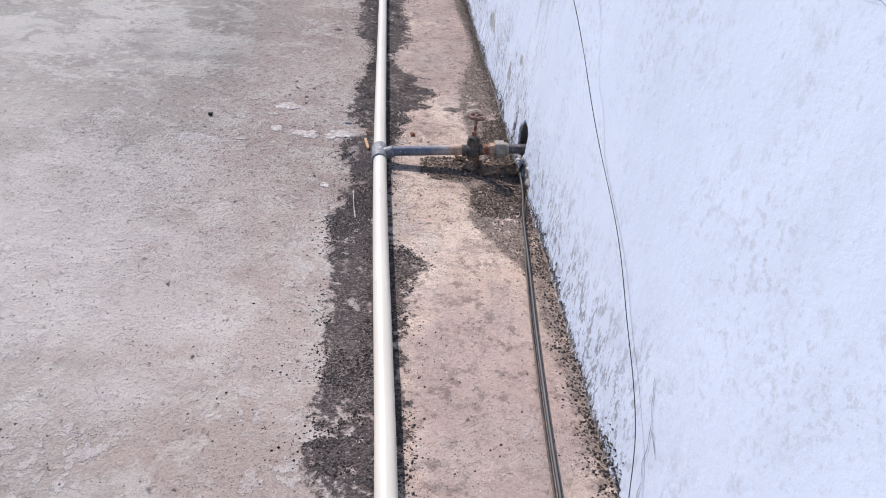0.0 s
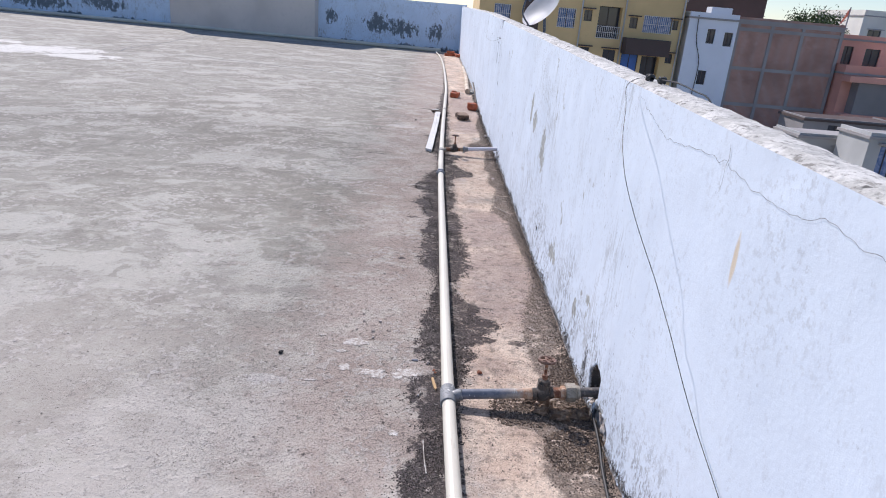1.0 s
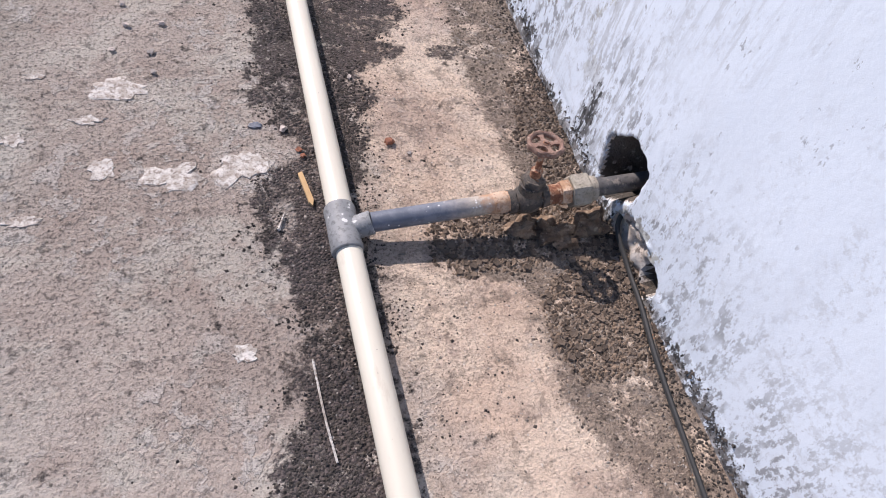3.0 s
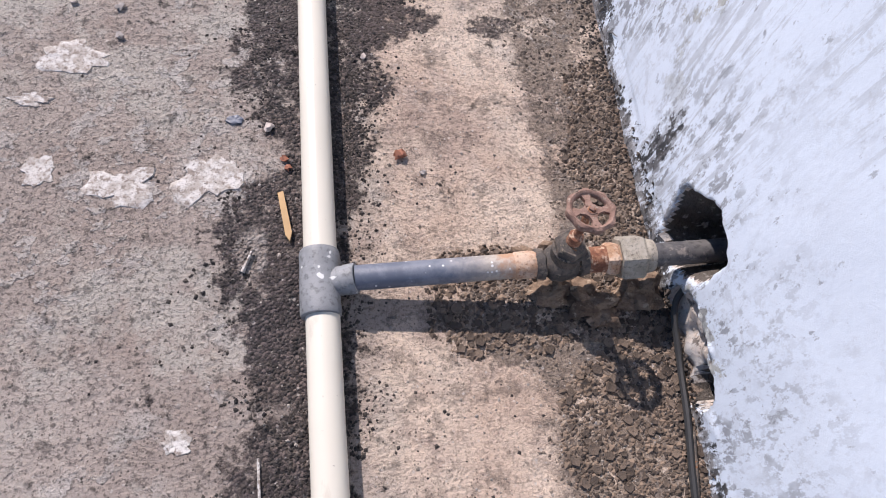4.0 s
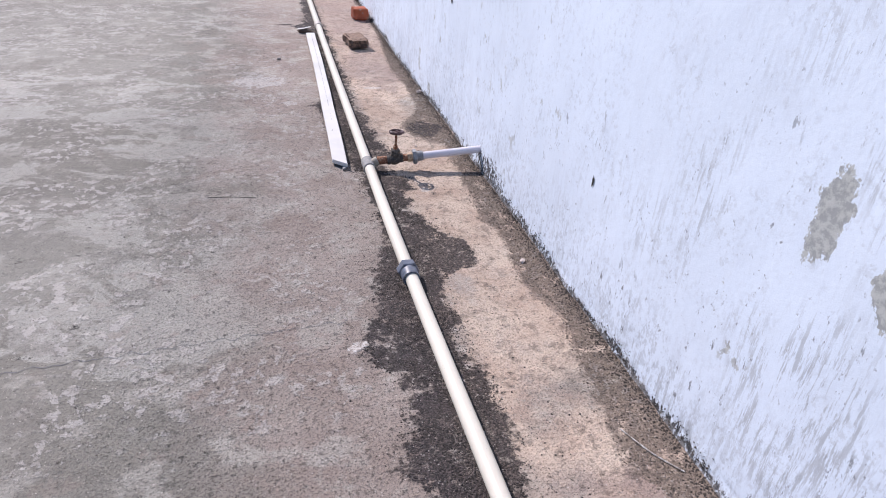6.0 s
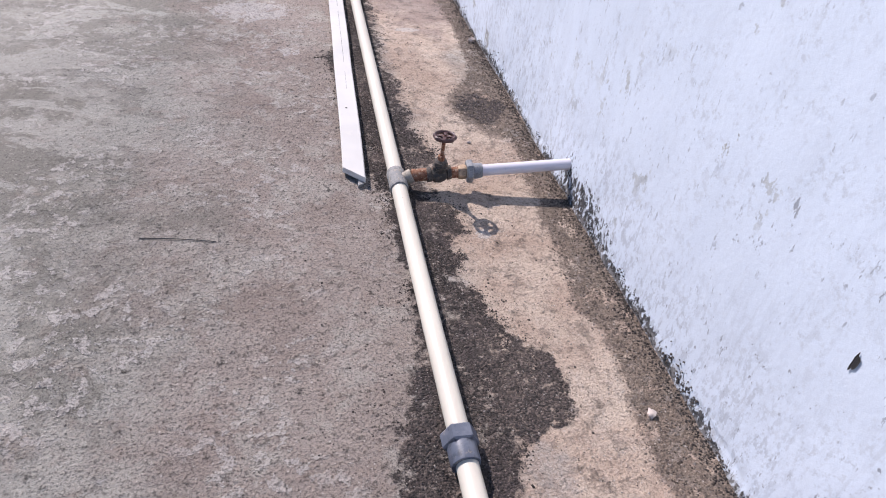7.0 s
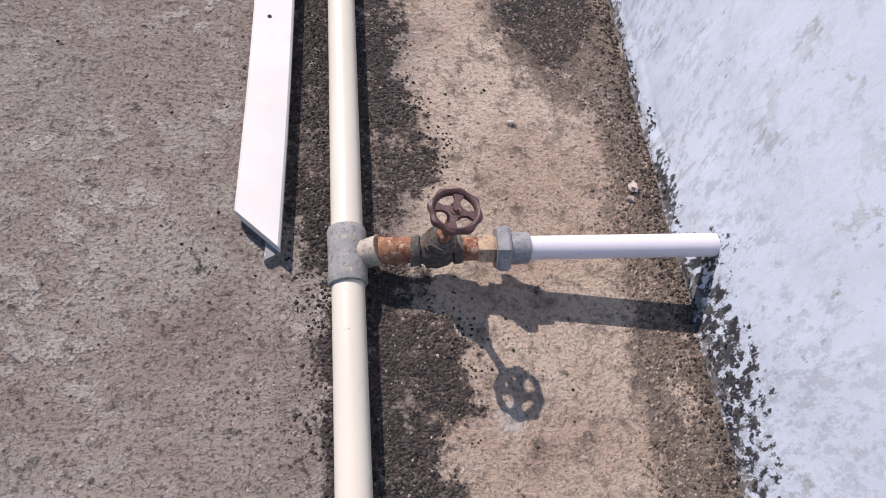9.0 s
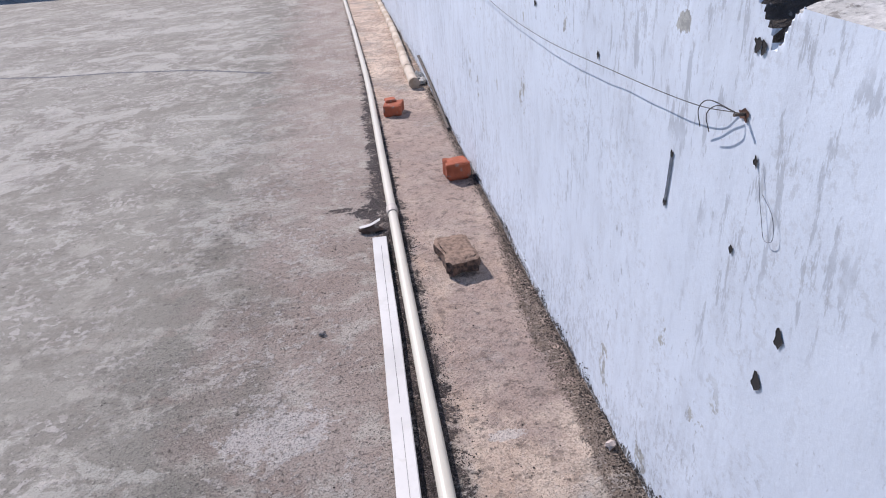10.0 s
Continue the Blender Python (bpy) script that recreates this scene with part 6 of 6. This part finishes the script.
box(bm, 7.05, 8.3, 60.3, 60.99, -12, 6.4)
part("stair_pier", bm, M_BROWN, yellow, "dark brown vertical pier")
bm = bmesh.new()
box(bm, 15.9, 19.7, 59.6, 60.99, -1.05, 0.28)
part("canopy", bm, M_BROWN, yellow, "dark brown projecting canopy")
for x in (12.0, 15.75, 20.75):
    part("drain_pipe", tube(bmesh.new(), [(x, 60.9, -12), (x, 60.9, 5.8)], 0.07, 8), M_ANNEX, yellow, "", True)

building("dark_building", "dark brown house in the gap between its neighbours", 20.95, 21.38, 62.5, 10, 3.6, M_BROWN)
white = building("white_house", "narrow white-blue rendered house with small dark windows", 21.4, 25.68, 61.0, 9, 2.30, M_WHITEWASH, (
    (23.5, 0.95, 0.7, 1.2, M_GLASS, "plain"), (25.05, 0.8, 0.75, 1.15, M_GLASS, "plain"), (23.4, -2.55, 0.75, 1.2, M_GLASS, "plain"), (21.8, -4.2, 0.4, 0.6, M_GLASS, "plain")), 0.55)
bm = bmesh.new()
box(bm, 23.2, 25.0, 61.2, 62.4, 2.47, 3.35)
part("roof_block", bm, M_WHITEWASH, white)
part("cable", tube(bmesh.new(), bend([(22.1, 60.95, 2.6), (22.3, 60.93, 0.5), (22.9, 60.93, -1.4), (22.8, 60.93, -4.5)], 6), 0.035, 6), M_FRAME, white)

brickh = building("brick_house", "unplastered red brick house with a grey concrete frame", 25.7, 35.2, 61.3, 10, 2.42, M_BRICKWORK, (), 0.35)
for z in (2.32, 1.78, -1.5, -4.6):
    bm = bmesh.new()
    box(bm, 25.7, 35.2, 61.22, 61.298, z - 0.14, z + 0.14)
    part("beam", bm, M_CONC, brickh)
for x in (25.85, 28.85, 31.6, 35.05):
    for z0, z1 in ((-4.455, -1.645), (-1.355, 1.635), (1.925, 2.175), (-12, -4.745)):
        bm = bmesh.new()
        box(bm, x - 0.14, x + 0.14, 61.22, 61.298, z0, z1)
        part("column", bm, M_CONC, brickh)
building("brown_tower", "tall dark brown block behind the white house", 25.5, 36.5, 80, 10, 5.2, M_BROWN, (), 0.6)

pink = building("balcony_house", "salmon pink house with open balconies", 35.4, 47.0, 60.0, 10, -1.2, M_PINK, (
    (38.5, -3.2, 4.0, 2.2, M_GLASS, "balcony"), (43.8, -3.2, 4.2, 2.2, M_GLASS, "balcony"), (38.5, -6.6, 4.0, 2.2, M_GLASS, "balcony"), (43.8, -6.6, 4.2, 2.2, M_GLASS, "balcony")), 0.8)
# bay as a solid box; dark grey stands for the shade in it
bm = bmesh.new()
box(bm, 36.3, 41.2, 58.9, 59.99, -6.0, -1.7)
part("bay", bm, M_GREYWALL, pink, "bay box with its shade put into a dark grey colour")
for z in (-1.75, -4.95):
    bm = bmesh.new()
    box(bm, 35.2, 47.3, 58.6, 59.99, z, z + 0.5)
    part("balcony_band", bm, M_PINK, pink)
building("upper_storey_house", "pink upper storey with dark openings", 36.0, 41.5, 63.5, 5, 1.6, M_PINK, ((37.3, 0.2, 0.9, 1.8, M_GLASS, "plain"), (39.6, 0.2, 1.4, 1.6, M_GLASS, "plain")), 0.5, -1.0)

low = building("annex_house", "low cream house with flat roof and blue door", 24.4, 31.0, 37.6, 3, -3.60, M_ANNEX, ((25.6, -4.9, 0.9, 1.9, M_GLASSBLUE, "hood"), (28.2, -4.7, 1.3, 1.2, M_GLASS, "hood")), 0.36, -12.0, M_CONC)
building("annex_house", "small cream annex that carries the air conditioners", 22.3, 27.2, 41.0, 3, -4.3, M_ANNEX, ((22.8, -5.4, 0.5, 0.9, M_GLASS, "plain"),), 0.3)
building("grey_shed", "grey cement outbuilding with a dark flat roof", 26.0, 33.2, 47.5, 3.5, -4.0, M_GREYWALL, ((28.4, -4.85, 1.2, 1.3, M_GLASS, "plain"),), 0.25, -12.0, M_BROWN)


def air_conditioner(x, z):
    thing = empty("air_conditioner", "white outdoor air conditioner unit on a house wall", "air conditioner", "air conditioners")
    bm = bmesh.new()
    box(bm, x - 0.4, x + 0.4, 40.60, 40.995, z - 0.28, z + 0.28, None, 0.03)
    part("body", bm, M_GRILLE, thing)
    bm = lathe(bmesh.new(), (0, -1, 0), (x - 0.12, 40.60, z), [(0, 0.2), (0.02, 0.21), (0.02, 0.17), (0.005, 0.05)], 18)
    part("fan_grille", bm, M_FRAME, thing)


air_conditioner(25.2, -4.85)
air_conditioner(26.2, -4.85)
for args in (("far_block", "distant cream apartment block with balconies", 57, 70, 95, 12, 5.0, M_CREAMWALL, tuple((59 + 3.4 * i, 2.6 - 3.1 * j, 1.8, 1.4, M_GLASS, "hood") for i in range(4) for j in range(3)), 0.8),
             ("far_block", "distant white apartment block", 66, 78, 84, 12, 1.0, M_WHITEWASH, tuple((68 + 3.0 * i, -1.0 - 3.1 * j, 1.5, 1.3, M_GLASS, "plain") for i in range(4) for j in range(2)), 0.5),
             ("far_block", "distant pale grey block", 46, 55, 120, 12, 4.5, M_CREAMWALL, tuple((48 + 2.6 * i, 2.5 - 3.0 * j, 1.3, 1.3, M_GLASS, "plain") for i in range(3) for j in range(2)), 0.5),
             ("far_block", "distant small blue-washed house", 49.5, 54, 80, 8, 0.6, M_BLUE, (), 0.3),
             ("far_block", "distant white house with flat roof", 48, 56, 68, 8, -1.6, M_WHITEWASH, tuple((49.5 + 2.4 * i, -3.2, 1.2, 1.3, M_GLASS, "hood") for i in range(3)), 0.5)):
    building(*args)


def tree(x, y, top, spread, seed, label):
    """A tapered trunk, forked limbs and a crown of many small leaf clumps."""
    rnd = random.Random(seed)
    thing = empty("tree", label, "tree", "trees among the houses")
    bm = bmesh.new()
    fork = -12 + (top + 12) * 0.62
    tube(bm, bend([(x, y, -12), (x + 0.2, y, -7), (x, y, fork)], 5), [0.35 - 0.018 * k for k in range(11)], 8)
    tips = []
    for k in range(9):
        a = 2 * math.pi * k / 9 + rnd.uniform(-0.3, 0.3)
        r = spread * rnd.uniform(0.45, 0.95)
        tip = Vector((x + r * math.cos(a), y + r * math.sin(a), fork + (top - fork) * rnd.uniform(0.35, 0.95)))
        tube(bm, bend([(x, y, fork - 0.4), (x + 0.4 * r * math.cos(a), y + 0.4 * r * math.sin(a), fork + 0.8), tip], 5), [0.13 - 0.011 * q for q in range(11)], 6)
        tips.append(tip)
    part("trunk", bm, M_BROWN, thing, "", True)
    verts, faces = [], []
    for tip in tips + [Vector((x, y, top - 0.6))]:
        for _ in range(420):
            d = Vector((rnd.gauss(0, 1), rnd.gauss(0, 1), rnd.gauss(0, 0.75)))
            p = tip + d * spread * 0.22
            s, e = rnd.uniform(0.12, 0.26), Euler((rnd.uniform(-1, 1), rnd.uniform(-1, 1), rnd.uniform(0, 6.3))).to_matrix()
            b = len(verts)
            verts += [tuple(p + e @ Vector(v)) for v in ((-s, 0, 0), (0, -s * 0.45, 0.03), (s, 0, 0), (0, s * 0.45, 0.03))]
            faces.append((b, b + 1, b + 2, b + 3))
    me = bpy.data.meshes.new("crown")
    me.from_pydata(verts, [], faces)
    me.materials.append(M_LEAF)
    crown = new("crown", me)
    crown.parent = thing


n = Nodes("dusty_green_leaves", 0.7)
M_LEAF = n.done(n.mix(n.island(), (0.035, 0.065, 0.02), (0.10, 0.15, 0.05)))
tree(49.3, 92, 4.7, 3.4, 3, "broad green tree behind the brick house")
tree(62.5, 78, 0.5, 3.5, 5, "green tree between distant blocks")
tree(33.5, 52.5, -4.6, 1.6, 9, "small green tree beside the balcony house")

pole = empty("flag_pole", "thin pole with a small red flag", "flag")
part("staff", tube(bmesh.new(), [(50.6, 88, -12), (50.8, 88, 5.6)], 0.08, 6), M_CONC, pole)
bm = bmesh.new()
rows = [[bm.verts.new((50.75 - 0.16 * k, 88 + 0.08 * math.sin(k * 1.4), z - 0.35 * k)) for z in (5.5, 5.5 - 0.9 + 0.12 * k)] for k in range(6)]
for a, b in zip(rows, rows[1:]):
    bm.faces.new((a[0], a[1], b[1], b[0]))
bmesh.ops.solidify(bm, geom=bm.faces[:], thickness=0.02)
part("flag", bm, M_PINK, pole, "small red pennant")


def dish():
    """A satellite dish on an arm fixed to the parapet's outer side."""
    thing = empty("satellite_dish", "white satellite dish on an arm outside the parapet", "dish")
    c, face = Vector((1.36, 11.0, 1.36)), Vector((-0.72, -0.35, 0.62)).normalized()
    turn = face.to_track_quat("Z", "Y").to_matrix().to_4x4()
    bm = bmesh.new()
    n = 32
    prev, first = None, []
    rings = []
    for q in (0.02, 0.3, 0.6, 0.85, 1.0):
        rings.append([bm.verts.new((0.34 * q * math.cos(a), 0.31 * q * math.sin(a), 0.075 * q * q)) for a in (2 * math.pi * k / n for k in range(n))])
    for a, b in zip(rings, rings[1:]):
        for k in range(n):
            bm.faces.new((a[k], a[(k + 1) % n], b[(k + 1) % n], b[k]))
    bm.faces.new(rings[0])
    bmesh.ops.solidify(bm, geom=bm.faces[:], thickness=0.012)
    bmesh.ops.transform(bm, matrix=Matrix.Translation(c) @ turn, verts=bm.verts)
    bmesh.ops.recalc_face_normals(bm, faces=bm.faces)
    part("reflector", bm, M_GRILLE, thing, "", True)
    part("arm", tube(bmesh.new(), bend([c + turn.to_3x3() @ Vector((0, -0.3, 0.05)), c + turn.to_3x3() @ Vector((0, -0.25, 0.25)), c + turn.to_3x3() @ Vector((0, -0.05, 0.36))], 5), 0.012, 8), M_GREYPIPE, thing, "", True)
    part("receiver", tube(bmesh.new(), [c + turn.to_3x3() @ Vector((0, -0.05, 0.36)), c + turn.to_3x3() @ Vector((0, -0.03, 0.28))], [0.025, 0.035], 12), M_GREYPIPE, thing, "", True)
    part("bracket", tube(bmesh.new(), [c - face * 0.02, c + Vector((0.05, 0.05, -0.25)), c + Vector((0.03, 0.05, -0.55)), (0.67, 11.05, 0.75)], 0.022, 10), M_GREYPIPE, thing, "", True)


dish()
